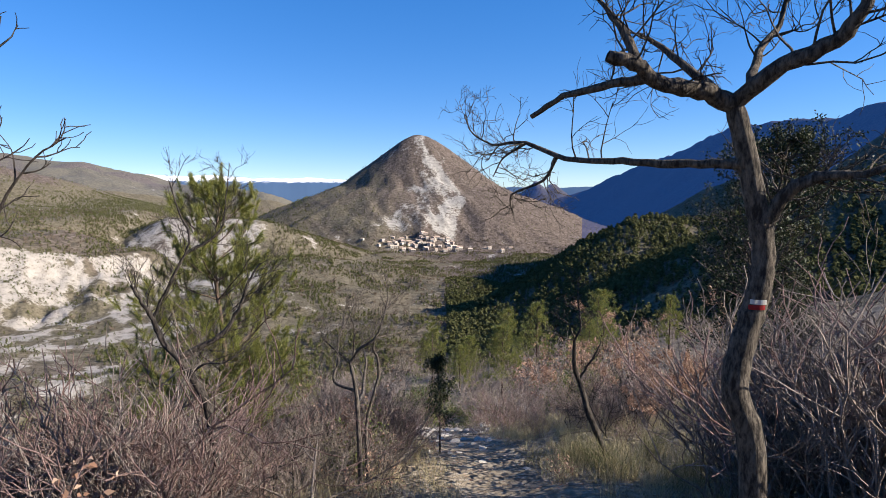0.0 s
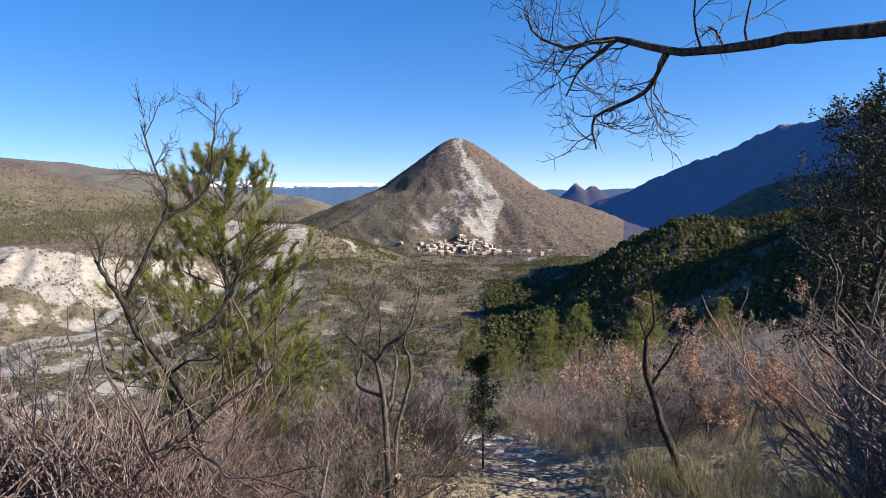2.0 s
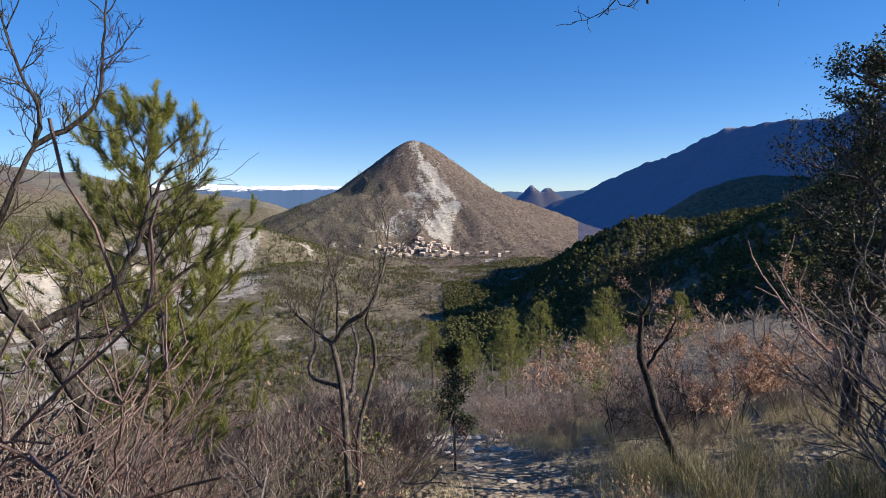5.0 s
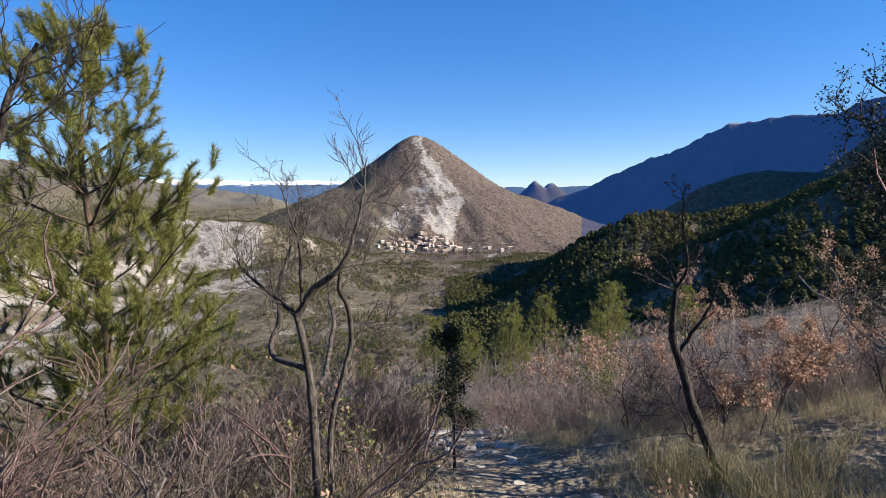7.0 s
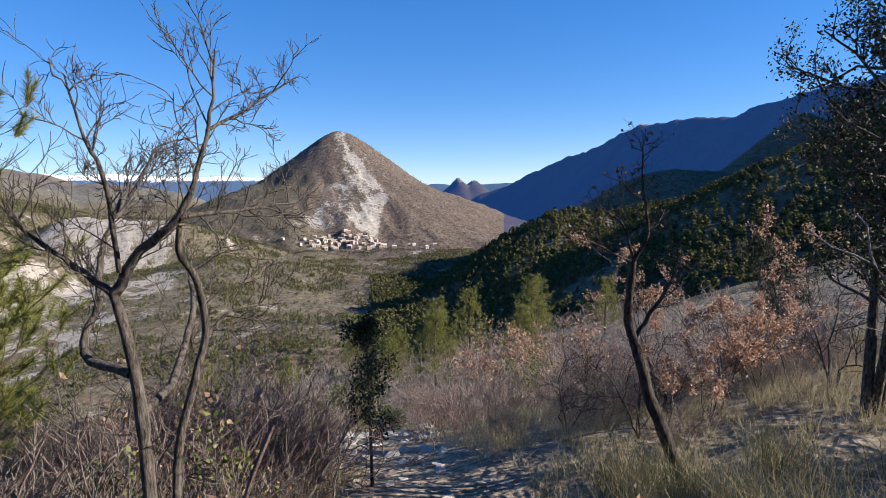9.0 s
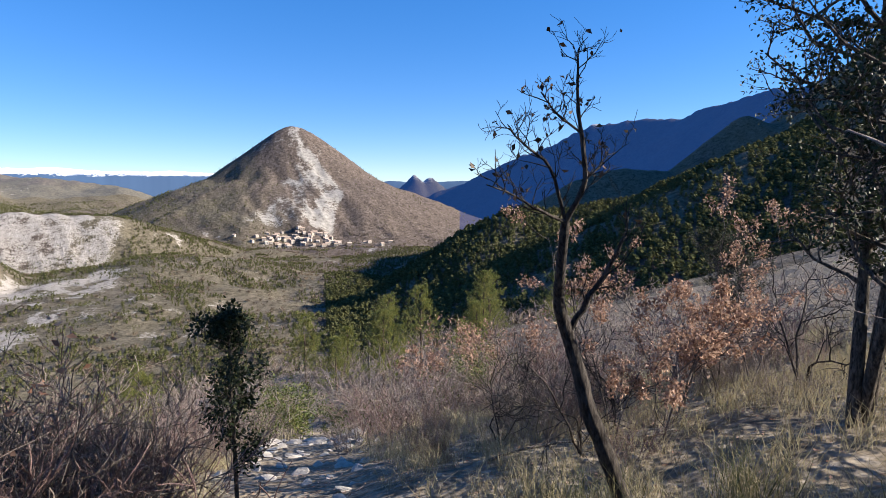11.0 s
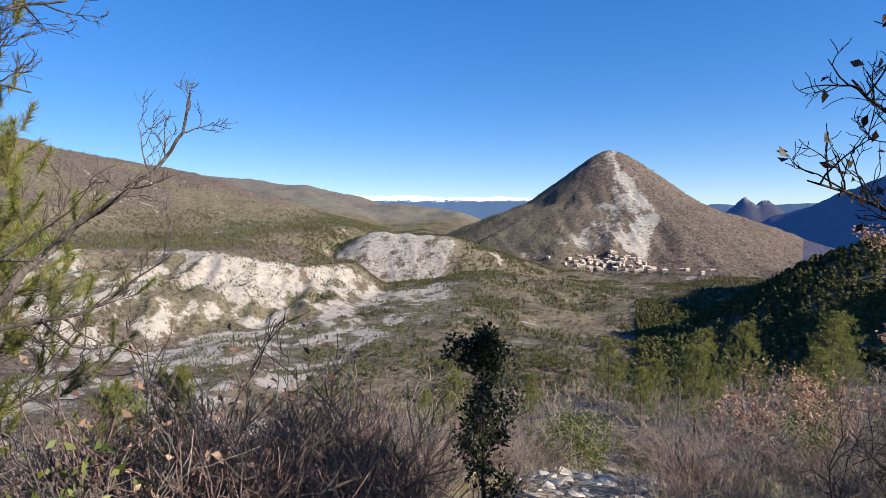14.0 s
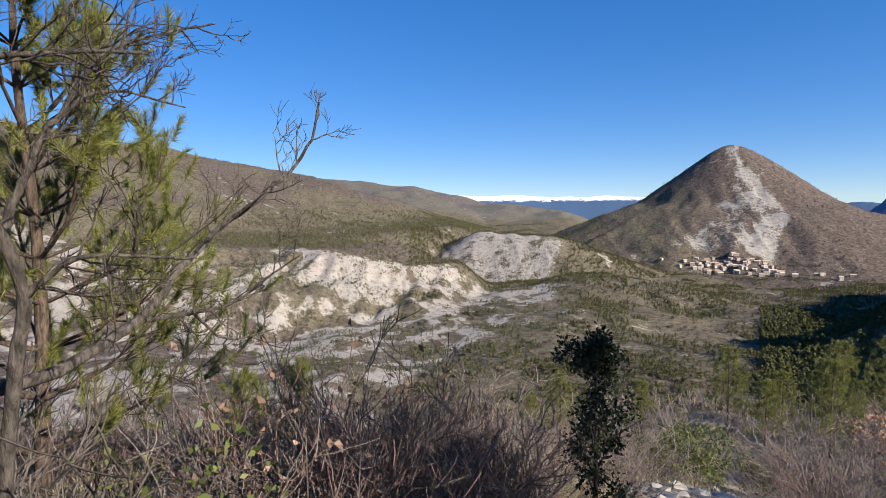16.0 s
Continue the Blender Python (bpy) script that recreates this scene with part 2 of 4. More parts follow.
def mesh_np(name, verts, faces, mats=(), smooth=False):
    """A mesh from arrays; faces: all with one number of corners."""
    me = bpy.data.meshes.new(name)
    verts, faces = np.asarray(verts, np.float32), np.asarray(faces, np.int32)
    n, k = faces.shape
    me.vertices.add(len(verts))
    me.vertices.foreach_set("co", verts.ravel())
    me.loops.add(n * k)
    me.loops.foreach_set("vertex_index", faces.ravel())
    me.polygons.add(n)
    me.polygons.foreach_set("loop_start", np.arange(0, n * k, k, dtype=np.int32))
    if smooth:
        me.polygons.foreach_set("use_smooth", np.ones(n, bool))
    me.update(calc_edges=True)
    for m in mats:
        me.materials.append(m)
    return me


def terrain():
    front = np.arange(-80, 66, 0.2)
    back = np.arange(66, 280, 4.0)
    az = np.radians(np.concatenate([front, back]))
    rad = np.concatenate([np.concatenate([[0.001], np.geomspace(0.15, 60, 114)]), np.geomspace(62, 300, 70), np.geomspace(303, 2400, 210), np.geomspace(2440, 4700, 45)])
    A, R = np.meshgrid(az, rad)
    X, Y = R * np.sin(A) + 0.5, R * np.cos(A) + 4.0
    Z = height(X, Y)
    nr, na = X.shape
    i = np.arange(nr - 1)[:, None] * na
    j = np.arange(na)[None, :]
    jn = (j + 1) % na
    f = np.stack([i + j, i + jn, i + na + jn, i + na + j], -1).reshape(-1, 4)[:, ::-1]
    v = np.stack([X, Y, Z], -1).reshape(-1, 3)
    rf = R[:-1].ravel()
    af = np.degrees(A[:-1].ravel())
    east = ((rf > 1290) & (af > 13.5) & (af < 90)) | ((rf > 2400) & (af > 6.5) & (af < 90))
    west = (rf > 2200) & ~east
    out = []
    for name, pick in (("ground", ~east & ~west), ("backdrop_east", east), ("backdrop_west", west)):
        used, idx = np.unique(f[pick], return_inverse=True)
        out.append((mesh_np(name, v[used], idx.reshape(-1, 4), smooth=True), *v[used].T))
    return out


TERRAIN = terrain()


def masks(x, y, z):
    """Where bare marl, grey rock and woodland lie."""
    n1, n2 = fbm(x, y, 60, 4, 51), fbm(x, y, 16, 3, 52)
    down = scarp_depth(x, y)
    west = step(-150, -230, x + 0.10 * (y - 600)) * step(120, 180, y) * step(900, 840, y)
    low = np.interp(x / np.maximum(y, 1), [-1.2, -0.9, -0.8, -0.72, -0.62, -0.5, -0.35], [560, 540, 480, 430, 380, 300, 200])
    marl = west * step(-6, 8, down) * step(low + 90, low, down) * np.clip(0.88 - 0.3 * step(90, 170, down) * step(-0.95, -0.75, x / np.maximum(y, 1)) + 1.4 * n1 + 1.4 * n2, 0, 1)
    mound = step(-560, -500, x) * step(-270, -310, x) * step(1010, 996, y) * step(835, 870, y)
    marl = np.maximum(marl, mound * np.clip(0.95 + 0.6 * n2, 0, 1))
    valley = step(-420, -300, x) * step(60, 0, x) * step(200, 300, y) * step(1250, 1100, y)
    marl = np.maximum(marl, valley * np.clip(1.4 * n1 - 0.5 + 2.4 * n2, 0, 0.75))
    river = np.exp(-((x + 22 + 14 * np.sin(y / 45.0)) / 7) ** 2) * step(380, 430, y) * step(760, 640, y)
    marl = np.maximum(marl, 0.6 * river * np.clip(0.7 + 2 * n2, 0, 1))
    scars = (step(-1700, -1600, x) * step(-700, -900, x) * step(2000, 2060, y) * step(2330, 2290, y)) + step(-1500, -1300, x) * step(1500, 1300, y) * step(700, 900, y)
    marl = np.maximum(marl, np.clip(scars, 0, 1) * np.clip(2.0 * n1 - 0.6 + 2.2 * n2, 0, 0.9))
    right = np.interp(z, [-135, -60, -10, 60, 150], [26, 36, 62, 10, -52])
    left = np.interp(z, [-135, -100, -40, 40, 150], [-300, -215, -140, -80, -86])
    face = step(left - 40, left + 40, x) * step(right + 14, right - 10, x) * step(1330, 1380, y) * step(1760, 1740, y)
    rock = face * np.clip(0.62 + 0.7 * n2 + 0.5 * n1 + 0.35 * step(right - 90, right - 10, x), 0, 1)
    r = np.hypot(x + 72, y - 1750)
    rock = np.maximum(rock, step(620, 500, r) * step(80, 140, z + 200 * n1) * np.clip(0.3 + 1.2 * n2, 0, 0.6))
    rock = np.maximum(rock, 0.8 * np.exp(-((x - 612) ** 2 + (y - 3500) ** 2) / 110 ** 2))
    rock = np.maximum(rock, 0.9 * np.exp(-((x - 1140) / 40) ** 2 - ((y - 2275) / 60) ** 2))
    wood = np.clip(0.5 + 1.5 * fbm(x, y, 180, 4, 55), 0, 1)
    wood = np.maximum(wood, step(-430, -520, x) * step(10, -60, down) * step(60, -10, z) * 0.8)
    wood = np.where(r < 650, 0.42 * step(-110, -280, x + 0.3 * (y - 1750)) + 0.08, wood)
    wood = np.maximum(wood, step(5, 40, x) * step(300, 340, y) * step(1000, 800, y))
    wood = np.maximum(wood, step(400, 700, x) * step(900, 1100, y) * 0.8)
    wood = np.maximum(wood, 0.62 * step(-430, -330, x) * step(40, -20, x) * step(300, 420, y) * step(1250, 1100, y))
    return marl, rock, wood


for me, gx, gy, gh in TERRAIN:
    for name, val in zip(("marl", "rock", "wood"), masks(gx, gy, gh)):
        a = me.attributes.new(name, "FLOAT", "POINT")
        a.data.foreach_set("value", val.astype(np.float32))


def ground_material(name, haze=None, cover=1.0):
    m, nt, b = material(name, 0.95, 0.1)
    # aerial haze put into the surface as an even bluish emission
    if haze:
        b.inputs["Emission Color"].default_value = (*haze, 1)
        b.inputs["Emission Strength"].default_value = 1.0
    p = position(nt)
    broad, mid, fine = noise_node(nt, 0.012, 6, 0.65, p), noise_node(nt, 0.12, 6, 0.7, p), noise_node(nt, 6.0, 8, 0.7, p)
    scrub = ramp(nt, mid, [(0.3, (0.055, 0.044, 0.035)), (0.5, (0.125, 0.097, 0.08)), (0.7, (0.205, 0.164, 0.142))])
    wood = ramp(nt, mid, [(0.3, (0.088, 0.077, 0.05)), (0.7, (0.195, 0.163, 0.117))])
    c = mix(nt, mathn(nt, "MULTIPLY", mathn(nt, "SUBTRACT", mathn(nt, "ADD", attr(nt, "wood"), broad), 0.72), 2.5, True), scrub, wood)
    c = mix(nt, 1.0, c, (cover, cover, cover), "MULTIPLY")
    litter = ramp(nt, fine, [(0.3, (0.08, 0.062, 0.045)), (0.5, (0.21, 0.17, 0.125)), (0.72, (0.37, 0.32, 0.26))])
    near = nt.nodes.new("ShaderNodeVectorMath")
    near.operation = "LENGTH"
    nt.links.new(p, near.inputs[0])
    c = mix(nt, mathn(nt, "LESS_THAN", near.outputs["Value"], 90.0), c, litter)
    marl = ramp(nt, mid, [(0.25, (0.24, 0.21, 0.18)), (0.5, (0.35, 0.315, 0.28)), (0.8, (0.44, 0.405, 0.365))])
    marl = mix(nt, mathn(nt, "MULTIPLY", noise_node(nt, 0.8, 6, 0.75, p), 0.3), marl, (0.2, 0.17, 0.135))
    speck = noise_node(nt, 0.4, 5, 0.75, p)
    bush = mathn(nt, "MULTIPLY", mathn(nt, "SUBTRACT", 0.52, noise_node(nt, 0.22, 4, 0.7, p)), 9.0, True)
    c = mix(nt, mathn(nt, "MULTIPLY", bush, mathn(nt, "GREATER_THAN", near.outputs["Value"], 90.0)), c, mix(nt, 1.0, c, (0.6, 0.6, 0.6), "MULTIPLY"))
    mottle = mathn(nt, "ADD", mathn(nt, "MULTIPLY", mid, 0.6), mathn(nt, "MULTIPLY", speck, 0.7))
    mk = mathn(nt, "MULTIPLY", mathn(nt, "SUBTRACT", mathn(nt, "ADD", mathn(nt, "MULTIPLY", attr(nt, "marl"), 0.6), mottle), 1.08), 7.0, True)
    c = mix(nt, mk, c, marl)
    rk = mathn(nt, "MULTIPLY", mathn(nt, "SUBTRACT", mathn(nt, "ADD", mathn(nt, "MULTIPLY", attr(nt, "rock"), 0.8), mathn(nt, "MULTIPLY", mottle, 1.5)), 1.41), 5.0, True)
    rock = ramp(nt, mid, [(0.3, (0.18, 0.163, 0.145)), (0.7, (0.4, 0.37, 0.335))])
    c = mix(nt, rk, c, rock)
    nt.links.new(c, b.inputs["Base Color"])
    bump(nt, b, mathn(nt, "ADD", mathn(nt, "ADD", mid, mathn(nt, "MULTIPLY", speck, 0.45)), mathn(nt, "MULTIPLY", fine, 0.012)), 0.8, 3.0)
    return m


# both backdrops glow faintly blue in place of haze; the near ground doesn't
for (me, *_), cover, haze, label in zip(TERRAIN, (1.0, 0.4, 1.0), (None, (0.003, 0.014, 0.06), (0.012, 0.017, 0.027)), ("dry scrubby hillside and valley with pale marl scarps", "distant wooded mountain ridge with rocky peaks", "distant scrubby mountains")):
    me.materials.append(ground_material(me.name + "_surface", haze, cover))
    tagged(new("ground" if haze is None else "backdrop", me), label, "ground" if haze is None else "mountains", kind="structure")


def far_range():
    """Snowy mountains on the horizon, with haze put into their colour and glow."""
    m, nt, b = material("far_range", 1.0, 0.0)
    sep = nt.nodes.new("ShaderNodeSeparateXYZ")
    p = position(nt)
    nt.links.new(p, sep.inputs[0])
    h = mathn(nt, "ADD", sep.outputs[2], mathn(nt, "MULTIPLY", noise_node(nt, 0.02, 6, 0.7, p), 90.0))
    # the blue under the snow is painted haze, and emits as well
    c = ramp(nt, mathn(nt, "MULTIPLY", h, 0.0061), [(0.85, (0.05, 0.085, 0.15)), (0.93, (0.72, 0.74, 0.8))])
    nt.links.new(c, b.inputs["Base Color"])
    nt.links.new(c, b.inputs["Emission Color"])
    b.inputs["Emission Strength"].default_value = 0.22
    az = np.radians(np.arange(-60, 40, 0.1))
    rows = []
    for k, (rr, f) in enumerate(((4300, -1.0), (4500, 0.45), (4700, 1.0))):
        top = 122 + 26 * np.exp(-((np.degrees(az) + 27) / 10) ** 2) - 60 * step(-8, 4, np.degrees(az)) + fbm(np.degrees(az), np.degrees(az) * 0 + k, 3.0, 5, 61) * 26
        z = top * f if f > 0 else np.full_like(az, -250.0)
        rows.append(np.stack([rr * np.sin(az), rr * np.cos(az), z], -1))
    v = np.concatenate(rows)
    n = len(az)
    j = np.arange(n - 1)
    f = np.concatenate([np.stack([j, j + 1, j + n + 1, j + n], -1) + k * n for k in range(2)])
    return tagged(new("backdrop", mesh_np("backdrop", v, f, [m], True)), "distant mountain range with snowy tops, painted haze blue", "mountains", kind="structure")


far_range()


# ---- plants: helpers ----


def spline(pts, n=4):
    """A smooth line through the given points."""
    p = np.asarray(pts, float)
    q = np.vstack([2 * p[0] - p[1], p, 2 * p[-1] - p[-2]])
    out = []
    for i in range(1, len(q) - 2):
        for k in range(n):
            t = k / n
            a, b, c, d = q[i - 1], q[i], q[i + 1], q[i + 2]
            out.append(0.5 * (2 * b + (c - a) * t + (2 * a - 5 * b + 4 * c - d) * t * t + (3 * b - a - 3 * c + d) * t ** 3))
    out.append(p[-1])
    return np.array(out)


class Wood:
    """Gathers limbs and twigs as tubes of one mesh."""

    def __init__(self):
        self.v, self.f, self.n = [], [], 0

    def tube(self, pts, r0, r1, sides=4, knots=0.0, rng=None):
        pts = np.asarray(pts, float)
        m = len(pts)
        d = np.gradient(pts, axis=0)
        d /= np.linalg.norm(d, axis=1)[:, None] + 1e-9
        ref = np.array([0.31, 0.87, 0.38]) if abs(d[0] @ np.array([0.31, 0.87, 0.38])) < 0.9 else np.array([1.0, 0, 0])
        u = np.cross(d, ref)
        u /= np.linalg.norm(u, axis=1)[:, None] + 1e-9
        w = np.cross(d, u)
        r = np.linspace(r0, r1, m)[:, None]
        if knots and rng is not None:
            r = r * (1 + rng.uniform(-knots, knots, (m, 1)))
        a = np.arange(sides) * 2 * np.pi / sides
        ring = pts[:, None] + (u[:, None] * np.cos(a)[None, :, None] + w[:, None] * np.sin(a)[None, :, None]) * (r[:, None] if r.ndim == 2 else r)
        if knots and rng is not None and sides > 4:
            ring = ring + rng.normal(0, knots * 0.12, ring.shape) * r[:, None]
        self.v.append(ring.reshape(-1, 3))
        i = np.arange(m - 1)[:, None] * sides
        j = np.arange(sides)[None, :]
        jn = (j + 1) % sides
        self.f.append(np.stack([i + j, i + jn, i + sides + jn, i + sides + j], -1).reshape(-1, 4) + self.n)
        self.n += m * sides

    def mesh(self, name, mat):
        return mesh_np(name, np.concatenate(self.v), np.concatenate(self.f), [mat], True)


def unit(v):
    return v / (np.linalg.norm(v) + 1e-9)


def grow(rng, wood, p, d, length, r, level, tips, kids=(4, 3, 3), wig=0.22, up=0.12, spread=0.9, ratio=0.55, bits=5, min_r=0.0016, fw=None):
    """A branch with its smaller branches."""
    pts, q, e = [np.array(p, float)], np.array(p, float), unit(np.array(d, float))
    n = bits if level else 4
    for k in range(n):
        e = unit(e + rng.normal(0, wig, 3) + np.array([0, 0, up]))
        q = q + e * length / n
        pts.append(q.copy())
    (fw if fw is not None and level == 0 else wood).tube(pts, max(r, min_r), max(r * 0.4, min_r * 0.8), 5 if r > 0.012 else 3)
    if level == 0:
        tips.append((pts[-1], e))
        tips.append((pts[-2], e))
        return
    for k in range(kids[level - 1]):
        t = rng.uniform(0.25, 1.0) * n
        i = min(int(t), n - 1)
        base = pts[i] + (pts[i + 1] - pts[i]) * (t - i)
        along = unit(pts[i + 1] - pts[i])
        side = unit(np.cross(along, rng.normal(0, 1, 3)))
        grow(rng, wood, base, along * (1.25 - spread * 0.5) + side * spread * 0.8, length * ratio * rng.uniform(0.6, 1.25), r * 0.5, level - 1, tips, kids, wig, up, spread, ratio, bits, min_r, fw)


def cards(rng, centres, size, aspect=0.5, lean=None, spread=0.0, fold=0.15):
    """Small leaves, each a bent quad, at the given centres."""
    c = np.asarray(centres, float)
    n = len(c)
    c = c + rng.normal(0, 1, (n, 3)) * spread
    a = rng.normal(0, 1, (n, 3))
    if lean is not None:
        a = a + np.asarray(lean)
    a /= np.linalg.norm(a, axis=1)[:, None]
    b = np.cross(a, rng.normal(0, 1, (n, 3)))
    b /= np.linalg.norm(b, axis=1)[:, None]
    k = np.cross(a, b)
    s = (size * rng.uniform(0.6, 1.3, n))[:, None]
    v = np.stack([c, c + a * s * 0.5 + b * s * aspect * 0.5 + k * s * fold, c + a * s, c + a * s * 0.45 - b * s * aspect * 0.5 + k * s * fold], 1)
    f = np.arange(n * 4).reshape(-1, 4)
    return v.reshape(-1, 3), f


def needles(rng, pts, dirs, count, length, width=0.0016, back=0.16):
    """Pine needles in brushes along shoots that end at pts."""
    pts, dirs = np.repeat(np.asarray(pts), count, 0), np.repeat(np.asarray(dirs), count, 0)
    n = len(pts)
    base = pts - dirs * (rng.uniform(0, 1, n) ** 1.0 * back)[:, None]
    d = dirs * 0.75 + rng.normal(0, 0.5, (n, 3))
    d /= np.linalg.norm(d, axis=1)[:, None]
    side = np.cross(d, rng.normal(0, 1, (n, 3)))
    side /= np.linalg.norm(side, axis=1)[:, None]
    L = (length * rng.uniform(0.6, 1.15, n))[:, None]
    v = np.stack([base - side * width, base + side * width, base + d * L], 1)
    return v.reshape(-1, 3), np.arange(n * 3).reshape(-1, 3)


def thing(name, base, label, category, group="", kind=""):
    ob = new(name)
    ob.location = base
    return tagged(ob, label, category, group, kind)


def part(name, me, parent, label=""):
    ob = new(name, me)
    ob.parent = parent
    if name in ("twigwork", "foliage", "stemwork", "branchwork"):
        tagged(ob, kind="stuff")
    if label:
        tagged(ob, label)
    return ob


def local(pts, base):
    return [tuple(np.subtract(p, base)) for p in pts]


def gz(x, y):
    return float(height(np.array([x]), np.array([y]))[0])


# ---- the large trees beside the path ----


def blazed_oak():
    rng = np.random.default_rng(3)
    b = (1.89, 3.4, gz(1.89, 3.4) - 0.05)
    tree = thing("oak_tree", b, "gnarled leafless oak with broken limbs and a painted trail blaze", "tree")
    trunk = Wood()
    line = local([(1.95, 3.4, b[2]), (1.89, 3.4, 0.04), (1.77, 3.4, 0.43), (1.81, 3.4, 0.74), (1.88, 3.4, 1.01), (1.9, 3.4, 1.28), (1.84, 3.4, 1.55), (1.76, 3.4, 1.88), (1.68, 3.4, 2.14)], b)
    trunk.tube(spline(line, 6), 0.085, 0.052, 14, 0.08, rng)
    trunk_ob = part("trunk", trunk.mesh("trunk", OAK_BARK), tree)
    limbs = [
        ([(1.68, 3.4, 2.12), (1.49, 3.4, 2.2), (1.27, 3.35, 2.21), (1.06, 3.3, 2.33), (0.92, 3.3, 2.37)], 0.055, 0.036, 4, 0.35),
        ([(1.17, 3.32, 2.26), (1.0, 3.5, 2.25), (0.79, 3.8, 2.23), (0.61, 4.0, 2.13)], 0.03, 0.016, 1, 0.2),
        ([(1.09, 3.3, 2.31), (1.04, 3.4, 2.52), (0.94, 3.6, 2.77)], 0.035, 0.012, 7, 0.4),
        ([(1.66, 3.4, 2.13), (1.49, 3.6, 2.37), (1.4, 3.8, 2.54), (1.29, 3.9, 2.65)], 0.03, 0.012, 8, 0.45),
        ([(1.68, 3.4, 2.12), (1.85, 3.2, 2.3), (2.05, 3.1, 2.4), (2.13, 3.0, 2.54), (2.19, 3.0, 2.73), (2.3, 3.0, 3.1)], 0.055, 0.02, 14, 0.5),
        ([(1.73, 3.3, 2.21), (1.87, 3.5, 2.44), (2.04, 3.6, 2.63), (2.15, 3.7, 2.9)], 0.03, 0.01, 10, 0.5),
        ([(1.75, 3.4, 1.78), (1.6, 3.6, 1.79), (1.35, 3.8, 1.81), (1.17, 4.0, 1.83), (0.91, 4.3, 1.87), (0.65, 4.55, 2.0), (0.4, 4.7, 2.0)], 0.034, 0.012, 9, 0.4),
        ([(0.85, 4.35, 1.87), (0.78, 4.5, 1.71), (0.55, 4.6, 1.6), (0.58, 4.7, 1.44)], 0.014, 0.005, 9, 0.28),
        ([(0.65, 4.55, 2.0), (0.5, 4.75, 1.9), (0.42, 4.8, 1.75)], 0.012, 0.004, 8, 0.3),
        ([(0.4, 4.7, 2.0), (0.25, 4.8, 2.1), (0.18, 4.85, 2.25)], 0.01, 0.003, 7, 0.28),
        ([(1.89, 3.4, 1.42), (1.98, 3.3, 1.62), (2.13, 3.2, 1.7), (2.38, 3.0, 1.73)], 0.05, 0.02, 10, 0.5)]
    tw = Wood()
    for pts, r0, r1, n, ln in limbs:
        w = Wood()
        c = spline(local(pts, b), 4)
        c[1:-1] += rng.normal(0, r0 * 0.12, (len(c) - 2, 3))
        w.tube(c, r0, r1, 8, 0.1, rng)
        part("limb", w.mesh("limb", OAK_BARK), tree)
        skip = 0.55 if len(pts) == 7 else 0.2
        for k in range(n):
            t = (skip + (1 - skip) * (k + rng.uniform(0, 1)) / n) * (len(c) - 1)
            i = min(int(t), len(c) - 2)
            al = unit(c[i + 1] - c[i])
            grow(rng, tw, c[i], al * 0.5 + unit(np.cross(al, rng.normal(0, 1, 3))) + np.array([0, 0, 0.2]), ln * rng.uniform(0.5, 1.2), min(0.4 * r1 + 0.003, 0.009), 2, [], (4, 4), 0.25, 0.06, 1.0, 0.6)
    part("twigwork", tw.mesh("twigwork", OAK_BARK), tree)
    blaze = []
    for z0, z1, name, col in ((0.93, 0.958, "red_blaze", (0.45, 0.04, 0.04)), (0.962, 0.99, "white_blaze", (0.75, 0.73, 0.7))):
        m, nt, bs = material(name, 0.8, 0.2)
        nt.links.new(ramp(nt, noise_node(nt, 70, 4), [(0.35, tuple(0.6 * v for v in col)), (0.5, col)]), bs.inputs["Base Color"])
        bm = bmesh.new()
        zc = (z0 + z1) / 2
        cx = float(np.interp(zc, [0.74, 1.01], [1.81, 1.88]))
        R = 0.0735
        ring = []
        for z in (z0, z1):
            ring.append([bm.verts.new((cx + R * math.sin(a) - b[0], 3.4 - R * math.cos(a) - b[1], z - b[2])) for a in np.linspace(-0.95, 0.35, 9)])
        for k in range(8):
            bm.faces.new((ring[0][k], ring[0][k + 1], ring[1][k + 1], ring[1][k]))
        me = bpy.data.meshes.new(name)
        bmesh.ops.solidify(bm, geom=bm.faces[:], thickness=0.004)
        bm.to_mesh(me)
        me.materials.append(m)
        part(name, me, trunk_ob, "peeling painted trail mark")


